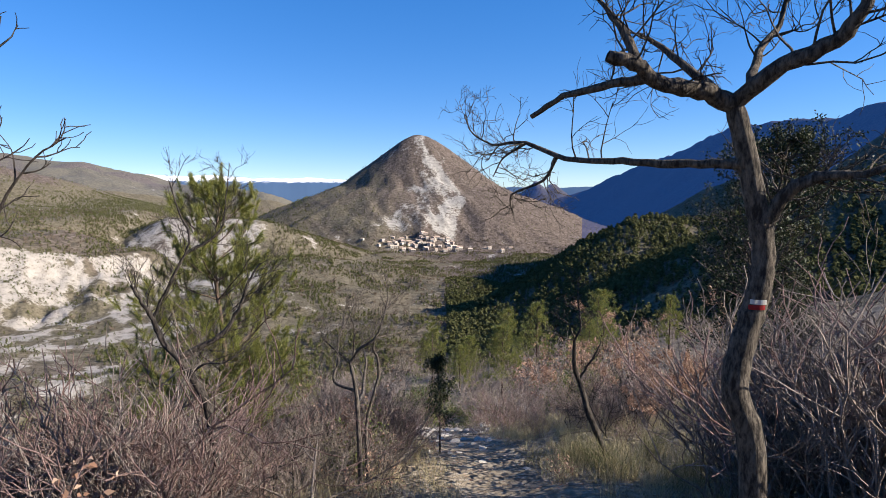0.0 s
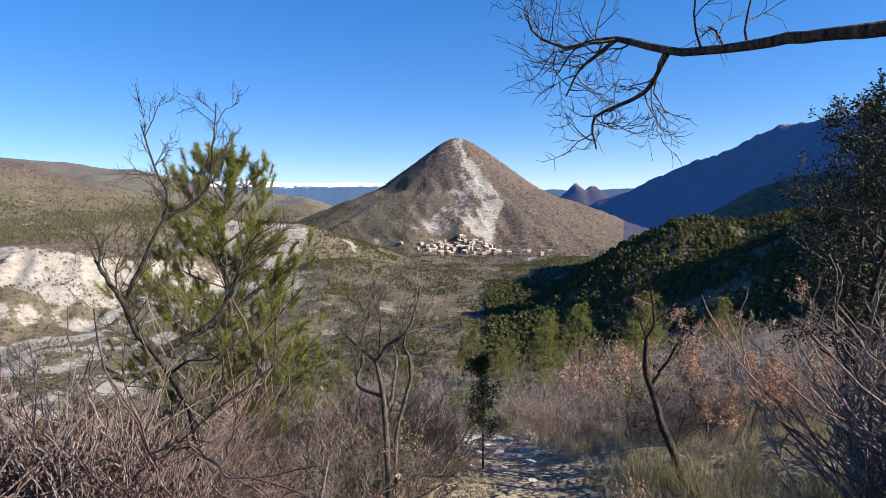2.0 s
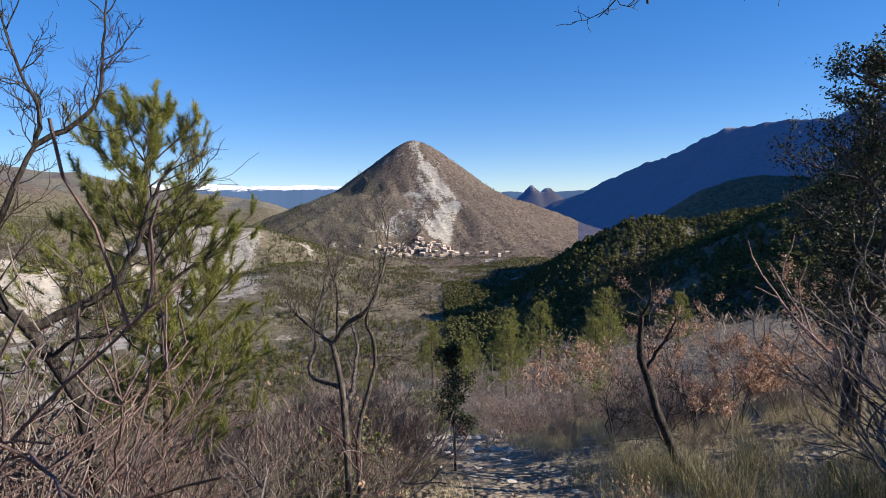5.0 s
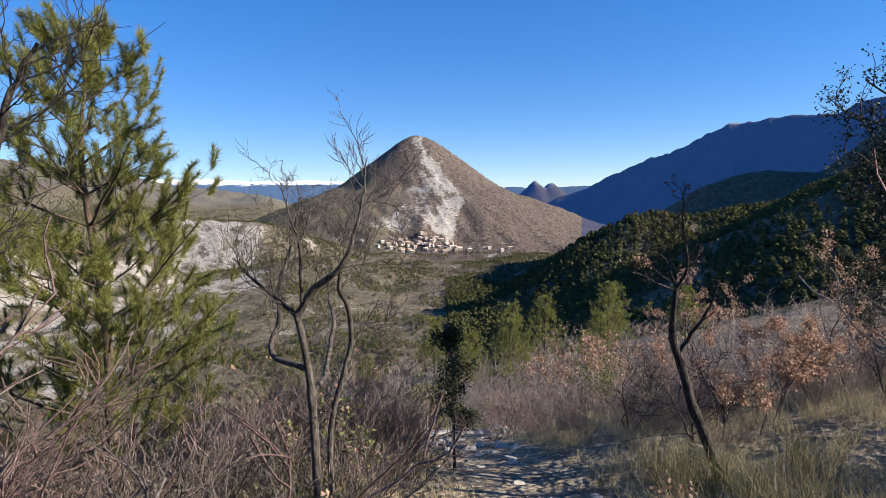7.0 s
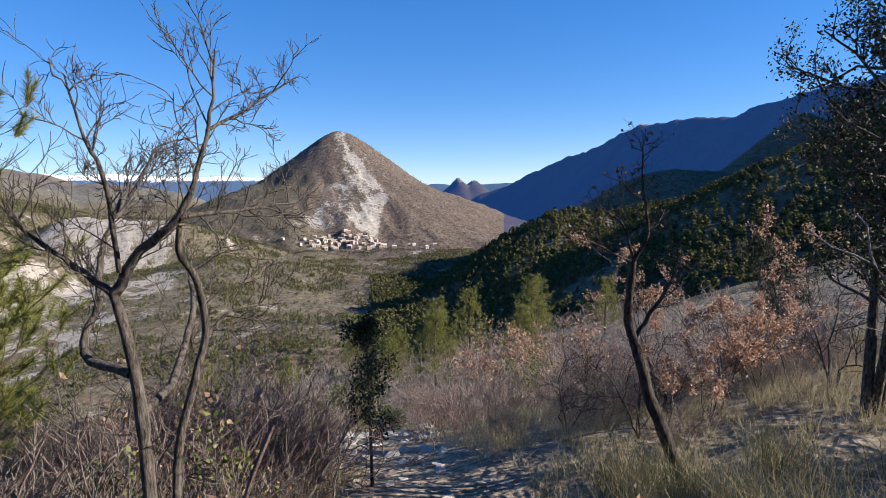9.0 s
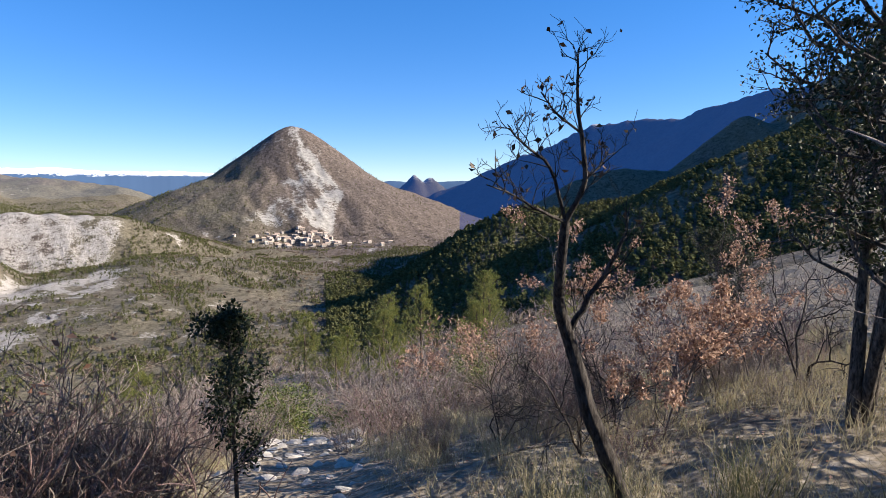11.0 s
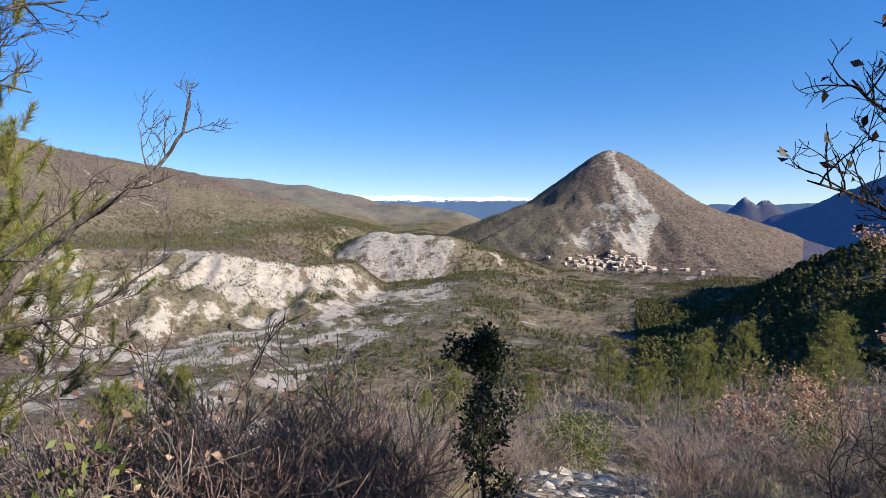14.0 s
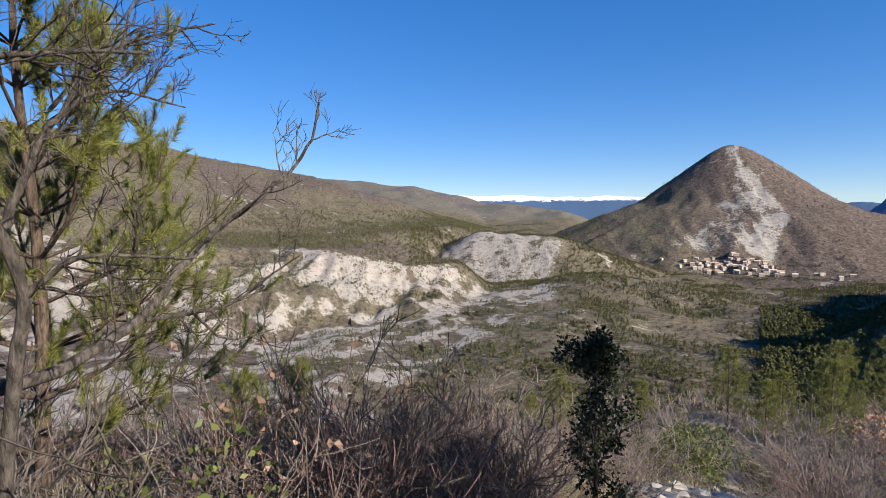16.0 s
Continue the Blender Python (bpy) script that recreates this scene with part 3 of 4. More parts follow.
def skeleton_oak(seed, base, trunks, limbs, label, twig_level=2, kids=(4, 4), bark=SAPLING_BARK, leaves=0, leaf_mat=None, leaf_size=0.06):
    """A bare oak from its main limbs: (points, radius at foot, radius at tip, twigs, their length)."""
    rng = np.random.default_rng(seed)
    tree = thing("oak_tree", base, label, "tree")
    tips = []
    for pts, r0, r1 in trunks:
        w = Wood()
        w.tube(spline(local(pts, base), 5), r0, r1, 10, 0.07, rng)
        part("trunk", w.mesh("trunk", bark), tree)
    tw = Wood()
    for pts, r0, r1, n, ln in limbs:
        w = Wood()
        c = spline(local(pts, base), 4)
        c[1:-1] += rng.normal(0, r0 * 0.2, (len(c) - 2, 3))
        w.tube(c, r0, r1, 6, 0.08, rng)
        part("limb", w.mesh("limb", bark), tree)
        n = int(n * 1.5)
        for k in range(n):
            t = (0.15 + 0.85 * (k + rng.uniform(0, 1)) / n) * (len(c) - 1)
            i = min(int(t), len(c) - 2)
            al = unit(c[i + 1] - c[i])
            grow(rng, tw, c[i], al * 0.6 + unit(np.cross(al, rng.normal(0, 1, 3))) + np.array([0, 0, 0.3]), ln * rng.uniform(0.5, 1.2), min(0.4 * r1 + 0.003, 0.008), twig_level, tips, kids, 0.2, 0.1, 0.9, 0.58)
    part("twigwork", tw.mesh("twigwork", bark), tree)
    if leaves:
        pick = rng.choice(len(tips), leaves)
        v, f = cards(rng, [tips[i][0] for i in pick], leaf_size, 0.55, [0, 0, -0.6], 0.01, 0.2)
        part("foliage", mesh_np("foliage", v, f, [leaf_mat]), tree)
    return tree


def left_oak():
    g = gz(-2.3, 5.85)
    skeleton_oak(11, (-2.3, 5.85, g - 0.05),
        [([(-2.3, 5.85, g - 0.05), (-2.41, 5.8, -0.67), (-2.53, 5.8, -0.35), (-2.69, 5.75, -0.04)], 0.048, 0.034)],
        [([(-2.69, 5.75, -0.04), (-2.85, 5.75, 0.15), (-2.9, 5.7, 0.36), (-2.97, 5.6, 0.59), (-3.05, 5.6, 0.72)], 0.036, 0.01, 9, 0.45),
         ([(-2.69, 5.75, -0.04), (-2.47, 5.8, 0.05), (-2.26, 5.9, 0.19), (-2.12, 5.9, 0.42), (-2.0, 5.9, 0.7), (-1.87, 5.9, 0.9)], 0.034, 0.008, 11, 0.42),
         ([(-2.9, 5.7, 0.36), (-2.72, 5.7, 0.71), (-2.55, 5.7, 1.02), (-2.5, 5.7, 1.21), (-2.59, 5.7, 1.43), (-2.68, 5.7, 1.75)], 0.02, 0.005, 12, 0.32),
         ([(-2.55, 5.7, 1.02), (-2.33, 5.73, 1.14), (-2.18, 5.73, 1.3), (-2.13, 5.73, 1.58), (-2.08, 5.7, 1.91)], 0.017, 0.004, 10, 0.3),
         ([(-2.6, 5.78, -0.25), (-2.4, 5.7, -0.1), (-2.15, 5.6, -0.05), (-1.95, 5.6, 0.1)], 0.014, 0.004, 8, 0.3)],
        "leafless young oak with a forked crooked trunk among scrub", bark=SAPLING_BARK)


def middle_oak():
    g = gz(-1.08, 7.35)
    skeleton_oak(12, (-1.08, 7.35, g - 0.05),
        [([(-1.08, 7.35, g - 0.05), (-1.1, 7.35, -1.49), (-1.12, 7.35, -1.05), (-1.16, 7.35, -0.75), (-1.2, 7.35, -0.57)], 0.034, 0.022),
         ([(-1.0, 7.45, g - 0.05), (-1.02, 7.5, -1.5), (-0.91, 7.5, -1.03), (-0.85, 7.5, -0.8), (-0.85, 7.4, -0.53), (-0.89, 7.3, -0.39), (-0.87, 7.25, -0.26)], 0.024, 0.012)],
        [([(-1.2, 7.35, -0.57), (-1.34, 7.3, -0.43), (-1.44, 7.2, -0.29), (-1.56, 7.2, -0.15)], 0.018, 0.005, 8, 0.35),
         ([(-1.2, 7.35, -0.57), (-1.05, 7.3, -0.37), (-0.85, 7.2, -0.22), (-0.77, 7.2, -0.01), (-0.7, 7.2, 0.23), (-0.67, 7.2, 0.49)], 0.026, 0.004, 14, 0.32),
         ([(-0.85, 7.2, -0.22), (-0.6, 7.4, -0.19), (-0.39, 7.6, -0.17)], 0.012, 0.004, 7, 0.25),
         ([(-0.72, 7.2, 0.15), (-0.58, 7.4, 0.28), (-0.37, 7.5, 0.44)], 0.009, 0.003, 7, 0.2),
         ([(-0.85, 7.5, -0.83), (-0.74, 7.6, -0.71), (-0.5, 7.8, -0.72)], 0.011, 0.004, 7, 0.25),
         ([(-1.15, 7.3, -0.46), (-1.1, 7.1, -0.08), (-1.12, 7.0, 0.09), (-1.18, 7.0, 0.34)], 0.013, 0.003, 9, 0.25),
         ([(-1.12, 7.37, -1.15), (-1.1, 7.7, -1.12), (-1.12, 8.05, -0.98), (-1.1, 8.2, -0.81), (-1.19, 8.5, -0.64), (-1.06, 8.6, -0.51), (-1.0, 8.75, -0.38), (-0.91, 8.8, -0.22), (-0.85, 8.8, -0.05)], 0.024, 0.004, 8, 0.22),
         ([(-1.12, 8.05, -1.0), (-1.19, 8.3, -1.02), (-1.25, 8.6, -1.02), (-1.18, 8.8, -0.89), (-1.09, 8.9, -0.8)], 0.013, 0.003, 6, 0.2),
         ([(-1.16, 8.3, -1.01), (-1.18, 8.5, -1.17), (-1.08, 8.7, -1.15)], 0.008, 0.003, 4, 0.18),
         ([(-1.15, 7.36, -0.95), (-1.46, 7.6, -0.9), (-1.42, 7.7, -0.66), (-1.44, 7.8, -0.45), (-1.4, 7.85, -0.28), (-1.35, 7.9, -0.19), (-1.25, 8.0, 0.03), (-1.26, 8.2, 0.15), (-1.08, 8.4, 0.24)], 0.024, 0.004, 12, 0.28),
         ([(-1.4, 7.85, -0.28), (-1.38, 8.0, -0.11), (-1.39, 8.2, -0.06), (-1.29, 8.4, -0.1)], 0.012, 0.003, 8, 0.22)],
        "leafless two-stemmed oak sapling beside the path", bark=YOUNG_BARK, twig_level=2, kids=(4, 4))


def leaning_oak():
    b = (2.75, 9.25, gz(2.75, 9.25) - 0.05)
    skeleton_oak(13, b,
        [([b, (2.55, 9.25, -2.3), (2.4, 9.25, -1.95), (2.34, 9.25, -1.73), (2.25, 9.25, -1.46), (2.16, 9.2, -1.23), (2.12, 9.1, -1.0), (2.1, 9.0, -0.7)], 0.062, 0.026)],
        [([(2.1, 9.0, -0.7), (2.17, 8.9, -0.47), (2.13, 8.9, -0.14), (2.11, 8.9, 0.14), (2.12, 8.9, 0.25)], 0.018, 0.003, 12, 0.22),
         ([(2.24, 9.25, -1.42), (2.35, 9.2, -1.2), (2.49, 9.1, -0.9), (2.53, 9.1, -0.78)], 0.026, 0.008, 6, 0.3),
         ([(2.1, 9.0, -0.7), (1.9, 8.9, -0.63), (1.74, 8.9, -0.54), (1.57, 8.8, -0.49)], 0.012, 0.003, 9, 0.2),
         ([(2.1, 9.0, -0.7), (1.96, 8.9, -0.4), (1.77, 8.8, -0.28), (1.68, 8.8, -0.18)], 0.012, 0.003, 9, 0.2),
         ([(2.15, 8.9, -0.47), (2.25, 8.9, -0.39), (2.36, 9.0, -0.28)], 0.008, 0.003, 6, 0.18),
         ([(2.13, 8.9, -0.2), (1.95, 8.8, -0.12), (1.86, 8.8, -0.01)], 0.008, 0.003, 6, 0.18)],
        "dark leaning oak with a few withered leaves", twig_level=2, kids=(3, 2), bark=SAPLING_BARK, leaves=130, leaf_mat=DARK_LEAF, leaf_size=0.04)


DARK_LEAF = leaf_material("dark_leaf", stops4((0.04, 0.03, 0.02), (0.07, 0.045, 0.03), (0.1, 0.06, 0.035), (0.14, 0.08, 0.045)), 0.6, 0.3, 0.2)
blazed_oak()


def edge_sapling():
    g = gz(-1.62, 1.9)
    skeleton_oak(14, (-1.62, 1.9, g - 0.05),
        [([(-1.62, 1.9, g - 0.05), (-1.58, 1.9, 0.4), (-1.5, 1.85, 1.1), (-1.45, 1.85, 1.5)], 0.016, 0.009)],
        [([(-1.45, 1.85, 1.5), (-1.42, 1.85, 1.75), (-1.4, 1.85, 1.95), (-1.36, 1.85, 2.15)], 0.008, 0.002, 5, 0.14),
         ([(-1.47, 1.85, 1.4), (-1.38, 1.85, 1.6), (-1.28, 1.85, 1.72), (-1.18, 1.85, 1.78)], 0.006, 0.002, 5, 0.12)],
        "thin leafless oak sapling beside the path", twig_level=1, kids=(3,), bark=SAPLING_BARK)


edge_sapling()
left_oak()
middle_oak()
leaning_oak()


def pine(seed, base, top, r0, first, whorls, reach, label, needle=0.09, density=70, twigs=5, bark=PINE_BARK, name="pine_tree", group=""):
    """A young pine: whorls of rising branches with brushes of needles at their ends."""
    rng = np.random.default_rng(seed)
    tree = thing(name, base, label, "tree", group)
    h = top - base[2]
    w = Wood()
    line = spline([(0, 0, 0), (rng.normal(0, 0.03), rng.normal(0, 0.03), h * 0.4), (rng.normal(0, 0.05), 0, h * 0.75), (0.08, 0, h)], 6)
    w.tube(line, r0, 0.008, 9, 0.05, rng)
    part("trunk", w.mesh("trunk", bark), tree)
    bw, P, D = Wood(), [], []
    for k in range(whorls):
        f = first + (1 - first) * (k / (whorls - 1)) ** 0.9
        z = h * f * 0.985
        c = np.array([np.interp(z, line[:, 2], line[:, 0]), np.interp(z, line[:, 2], line[:, 1]), z])
        L = reach * (0.25 + 0.75 * (1 - f) ** 0.7) * (1 if f < 0.97 else 0.5)
        n = 5 if f < 0.9 else 4
        a0 = rng.uniform(0, 6.28)
        for j in range(n):
            a = a0 + j * 6.28 / n + rng.normal(0, 0.25)
            rise = 0.25 + 0.75 * f + rng.normal(0, 0.12)
            pts, q, e = [c], c.copy(), unit(np.array([math.cos(a), math.sin(a), rise * 0.6]))
            ll = L * rng.uniform(0.65, 1.15)
            for s in range(6):
                e = unit(e + rng.normal(0, 0.1, 3) + np.array([0, 0, 0.10]))
                q = q + e * ll / 6
                pts.append(q.copy())
            bw.tube(pts, 0.006 + 0.012 * ll / max(reach, 0.1), 0.004, 5)
            P.append(pts[-1]), D.append(e)
            for m in range(max(2, int(twigs * ll / reach + 1.5))):
                i = rng.integers(2, 6)
                al = unit(pts[i + 1] - pts[i]) if i < 6 else e
                tips = []
                grow(rng, bw, pts[i], al + 0.8 * unit(np.cross(al, rng.normal(0, 1, 3))), ll * 0.38 * rng.uniform(0.5, 1.2), 0.005, 1, tips, (2,), 0.12, 0.15, 0.7)
                for tp, td in tips[::2]:
                    P.append(tp), D.append(td)
    P.append(line[-1]), D.append(np.array([0, 0, 1.0]))
    part("branchwork", bw.mesh("branchwork", bark), tree)
    v, f = needles(rng, P, D, density, needle, 0.0021 if needle < 0.12 else 0.008, 0.2)
    part("foliage", mesh_np("foliage", v, f, [PINE_NEEDLE]), tree, "yellow-green needle brushes")
    return tree


pine(21, (-3.38, 8.74, gz(-3.38, 8.74) - 0.05), 1.74, 0.055, 0.12, 14, 1.75, "young pine with yellow-green needle brushes", 0.09, 210, 10)


def holm_oak(seed, base, height_m, crown0, width, leaves, leaf, stems, r0, label, name="holm_oak", clumps=40, twig_bark=OAK_BARK, kids=(4, 3)):
    """An evergreen oak: stems, twigs and clumps of small dark leaves."""
    rng = np.random.default_rng(seed)
    tree = thing(name, base, label, "tree")
    tw, tips = Wood(), []
    for s in range(stems):
        w = Wood()
        lean = rng.normal(0, 0.12 if stems > 1 else 0.03, 2) * height_m
        pts = [(0.12 * s, 0.05 * s, 0), (lean[0] * 0.3, lean[1] * 0.3, height_m * 0.35), (lean[0] * 0.7, lean[1] * 0.7, height_m * 0.7), (lean[0], lean[1], height_m * 0.97)]
        c = spline(pts, 6)
        w.tube(c, r0 * rng.uniform(0.7, 1), 0.008, 8, 0.06, rng)
        part("trunk", w.mesh("trunk", OAK_BARK), tree)
        for k in range(clumps // stems):
            t = crown0 + (1 - crown0) * rng.uniform(0, 1) ** 0.9
            i = min(int(t * (len(c) - 1)), len(c) - 2)
            a = rng.uniform(0, 6.28)
            prof = math.sin(min(1.0, (t - crown0) / (1 - crown0) * 0.9 + 0.12) * math.pi) ** 0.6
            grow(rng, tw, c[i], (math.cos(a), math.sin(a), 0.35), width * prof * rng.uniform(0.55, 1.1), 0.012 * height_m / 3, 2, tips, kids, 0.2, 0.12, 0.9, 0.45)
    part("branchwork", tw.mesh("branchwork", twig_bark), tree)
    P = np.array([t[0] for t in tips])
    pick = rng.integers(0, len(P), leaves)
    v, f = cards(rng, P[pick], leaf, 0.5, None, leaf * 0.9, 0.12)
    part("foliage", mesh_np("foliage", v, f, [HOLM_LEAF]), tree)
    return tree


holm_oak(31, (-0.05, 11.0, gz(-0.05, 11.0) - 0.03), 2.02, 0.3, 0.42, 3600, 0.045, 1, 0.025, "small dark evergreen holm oak with a thin bare stem", clumps=36)
big = holm_oak(32, (5.1, 9.8, gz(5.1, 9.8) - 0.05), 5.3, 0.25, 1.25, 30000, 0.045, 3, 0.07, "tall dark evergreen oak with thin pale lower twigs", clumps=120, twig_bark=YOUNG_BARK, kids=(5, 4))
# the copy at (6.6, 4.4) is unseen, added to shade the thicket
for x, y, a, s in ((12.5, 13.0, 70, 0.75), (6.6, 4.4, 150, 0.5), (14.5, 16.5, 30, 0.8), (13.5, 21.5, 200, 0.8)):
    o = copy_thing(big, pose(x, y, gz(x, y) - 0.1, 0, 0, a))
    o.scale = (s, s, s)


# ---- scrub beside the path ----


def bare_shrub(seed, h, stems, kids, bark, fine=0.0021, wig=0.17):
    """A thicket of thin bare stems, and its finest twigs."""
    rng = np.random.default_rng(seed)
    w, fw, tips = Wood(), Wood(), []
    for k in range(stems):
        a, r = rng.uniform(0, 6.28), 0.25 * h * math.sqrt(rng.uniform(0, 1))
        out = rng.uniform(0.1, 0.65)
        grow(rng, w, (r * math.cos(a), r * math.sin(a), -0.05), (out * math.cos(a), out * math.sin(a), 1), h * rng.uniform(0.5, 1.05), 0.0075 * h, 2, tips, kids, wig, 0.1, 0.8, 0.5, 5, fine, fw)
    return w.mesh("stemwork", bark), fw.mesh("twigwork", bark), tips


def in_path(x, y):
    return abs(x - (0.5 + 0.4 * math.sin(y * 0.25))) < (0.75 if y < 12 else 1.1)


def near_eye(x, y, d):
    return min(math.hypot(x - px, y - py) for px, py in ((0, 0), (-0.1, 1.2), (-0.2, 2.4), (-0.1, 3.7), (0.1, 4.9), (0.6, 5.7), (1.1, 6.5))) < d


SHRUBS = []
for k, m in enumerate((TWIG, RED_TWIG, TWIG, GREY_BARK, RED_TWIG)):
    stems, twigs, _ = bare_shrub(100 + k, 1.0, 18, (4, 3), m, 0.0032)
    kind = thing("bare_shrub", (0, 0, 0), "leafless shrub of thin tangled twigs", "shrub", "bare scrub on the slope")
    part("stemwork", stems, kind)
    part("twigwork", twigs, kind)
    SHRUBS.append(kind)
first_use = {k: True for k in range(len(SHRUBS))}
prng = np.random.default_rng(77)


def plant(n, xs, ys, hs, label, clear=1.9, wide=1.2):
    """Shrubs at random places of a patch, clear of the path."""
    made = 0
    while made < n:
        x, y = prng.uniform(*xs), prng.uniform(*ys)
        if in_path(x, y) or near_eye(x, y, clear):
            continue
        k = int(prng.integers(len(SHRUBS)))
        h = prng.uniform(*hs)
        m = pose(x, y, gz(x, y) - 0.04, prng.normal(0, 4), prng.normal(0, 4), prng.uniform(0, 360))
        if first_use[k]:
            first_use[k], ob = False, SHRUBS[k]
            ob.matrix_basis = m
        else:
            ob = copy_thing(SHRUBS[k], m)
        ob.scale = (h * wide, h * wide, h)
        tagged(ob, label)
        made += 1


plant(46, (-8, -0.9), (3.6, 8.5), (0.65, 1.1), "leafless reddish-brown shrub of thin tangled twigs", 2.2)
plant(15, (-4.2, -1.1), (4.3, 5.9), (1.15, 1.65), "tall leafless shrub of grey tangled twigs", 2.1)
plant(26, (-2.4, -0.7), (9.0, 12.6), (0.8, 1.35), "leafless reddish-brown shrub of thin tangled twigs")
plant(38, (-8, -2.0), (8.5, 12.5), (0.5, 0.9), "low leafless reddish-brown shrub of tangled twigs")
plant(12, (3.0, 6.5), (4.2, 6.6), (1.25, 1.9), "tall leafless shrub of long greyish shoots")
plant(9, (4.4, 7.5), (6.4, 8.4), (0.8, 1.3), "tall leafless shrub of long greyish shoots")
plant(15, (3.0, 9), (12.5, 17), (0.5, 0.95), "leafless greyish shrub on dry grass")
plant(14, (2.6, 4.6), (3.7, 5.8), (1.3, 1.95), "tall leafless shrub of long greyish shoots", 2.3)
plant(16, (1.9, 7.5), (12.5, 19), (0.45, 0.85), "low leafless shrub on dry grass")
plant(16, (1.7, 5.5), (10.2, 15), (0.35, 0.65), "low leafless shrub on dry grass")
plant(88, (-14, 13), (13, 34), (0.9, 1.6), "leafless brown thicket shrub", wide=1.4)


def saplings():
    """Crooked bare saplings that stand out of the scrub."""
    rng = np.random.default_rng(91)
    kinds = []
    for k in range(3):
        w, fw = Wood(), Wood()
        for j in range(3):
            a = rng.uniform(0, 6.28)
            grow(rng, w, (0.04 * math.cos(a), 0.04 * math.sin(a), -0.05), (0.35 * math.cos(a), 0.35 * math.sin(a), 1), rng.uniform(0.75, 1.05), 0.011, 2, [], (7, 5), 0.26, 0.05, 1.0, 0.48, 7, 0.0022, fw)
        ob = thing("bare_sapling", (0, 0, 0), "crooked leafless sapling standing in the scrub", "tree", "bare saplings")
        part("stemwork", w.mesh("stemwork", SAPLING_BARK), ob)
        part("twigwork", fw.mesh("twigwork", SAPLING_BARK), ob)
        kinds.append(ob)
    spots = ((-3.6, 5.2, 1.2), (-4.4, 6.4, 1.5), (-1.9, 6.6, 1.1), (-3.5, 7.3, 1.4), (-5.2, 5.6, 1.5), (-1.7, 8.6, 1.2), (-0.9, 9.8, 0.9), (-1.3, 10.6, 1.2), (-4.9, 8.4, 1.2),
             (-6.2, 7.2, 1.6), (-2.1, 4.7, 0.9), (-1.1, 11.6, 1.1), (-6.0, 11.0, 1.0), (3.4, 11.2, 1.4), (4.2, 12.4, 1.5), (2.9, 12.8, 1.3), (6.2, 11.5, 1.7), (3.6, 14.5, 1.5), (-2.6, 12.2, 1.1))
    for k, (x, y, h) in enumerate(spots):
        m = pose(x, y, gz(x, y) - 0.04, 0, 0, 67 * k)
        if k < 3:
            ob = kinds[k]
            ob.matrix_basis = m
        else:
            ob = copy_thing(kinds[k % 3], m)
        ob.scale = (h, h, h)


saplings()


def far_thicket():
    """Bare scrub further down the slope."""
    rng = np.random.default_rng(78)
    kinds = [bare_shrub(120 + k, 1.0, 8, (3, 2), TWIG, 0.006)[:2] for k in range(2)]
    V, F, n = [], [], 0
    bases = []
    for st, tw in kinds:
        for me in (st, tw):
            co = np.empty(len(me.vertices) * 3, np.float32)
            me.vertices.foreach_get("co", co)
            fi = np.empty(len(me.polygons) * 4, np.int32)
            me.loops.foreach_get("vertex_index", fi)
            bases.append((co.reshape(-1, 3), fi.reshape(-1, 4)))
    for k in range(210):
        x, y = rng.uniform(-34, 38), rng.uniform(33, 90)
        if in_path(x, y) and y < 36:
            continue
        h, a, z = rng.uniform(1.4, 2.9), rng.uniform(0, 6.28), gz(x, y) - 0.05
        for co, fi in bases[2 * (k % 2):2 * (k % 2) + 2]:
            q = np.stack([x + 1.4 * h * (co[:, 0] * math.cos(a) - co[:, 1] * math.sin(a)), y + 1.4 * h * (co[:, 0] * math.sin(a) + co[:, 1] * math.cos(a)), z + h * co[:, 2]], -1)
            V.append(q), F.append(fi + n)
            n += len(q)
    tagged(new("far_scrub", mesh_np("far_scrub", np.concatenate(V), np.concatenate(F), [TWIG])), "leafless brown scrub covering the lower slope", "shrubs", kind="stuff")


far_thicket()


def leafy_scrub(seed, base, h, n, size, mat, label, name="oak_scrub", stems=9, spread=0.0):
    rng = np.random.default_rng(seed)
    stem_me, twig_me, tips = bare_shrub(seed, 1.0, stems, (4, 3), GREY_BARK, 0.0016)
    ob = thing(name, base, label, "shrub")
    part("stemwork", stem_me, ob)
    part("twigwork", twig_me, ob)
    P = np.array([t[0] for t in tips])
    v, f = cards(rng, P[rng.integers(0, len(P), n)], size / h, 0.55, [0, 0, -0.4], spread / h + 0.02, 0.2)
    part("foliage", mesh_np("foliage", v, f, [mat]), ob)
    ob.scale = (h, h, h)
    return ob


def scrub_at(seed, x, y, h, n, size, mat, label, name="oak_scrub", stems=9, spread=0.0):
    return leafy_scrub(seed, (x, y, gz(x, y) - 0.04), h, n, size, mat, label, name, stems, spread)


brown = "oak bush holding on to withered russet leaves"
scrub_at(201, 4.15, 11.7, 2.0, 8000, 0.042, DRY_LEAF, brown, stems=7)
scrub_at(202, 5.9, 12.6, 1.9, 5000, 0.042, DRY_LEAF, brown, stems=7)
scrub_at(203, -1.75, 2.5, 0.95, 260, 0.055, DRY_LEAF, "low oak sprout with pale withered leaves")
scrub_at(204, -0.75, 6.5, 0.65, 200, 0.036, DRY_LEAF, "low oak sprout with pale withered leaves")
scrub_at(205, -0.95, 8.4, 0.65, 200, 0.036, DRY_LEAF, "low oak sprout with pale withered leaves")
scrub_at(206, 1.75, 7.9, 0.45, 90, 0.045, DRY_LEAF, "low oak sprout with pale withered leaves")
scrub_at(207, -1.6, 9.2, 1.3, 240, 0.06, DRY_LEAF, "low oak sprout with pale withered leaves")
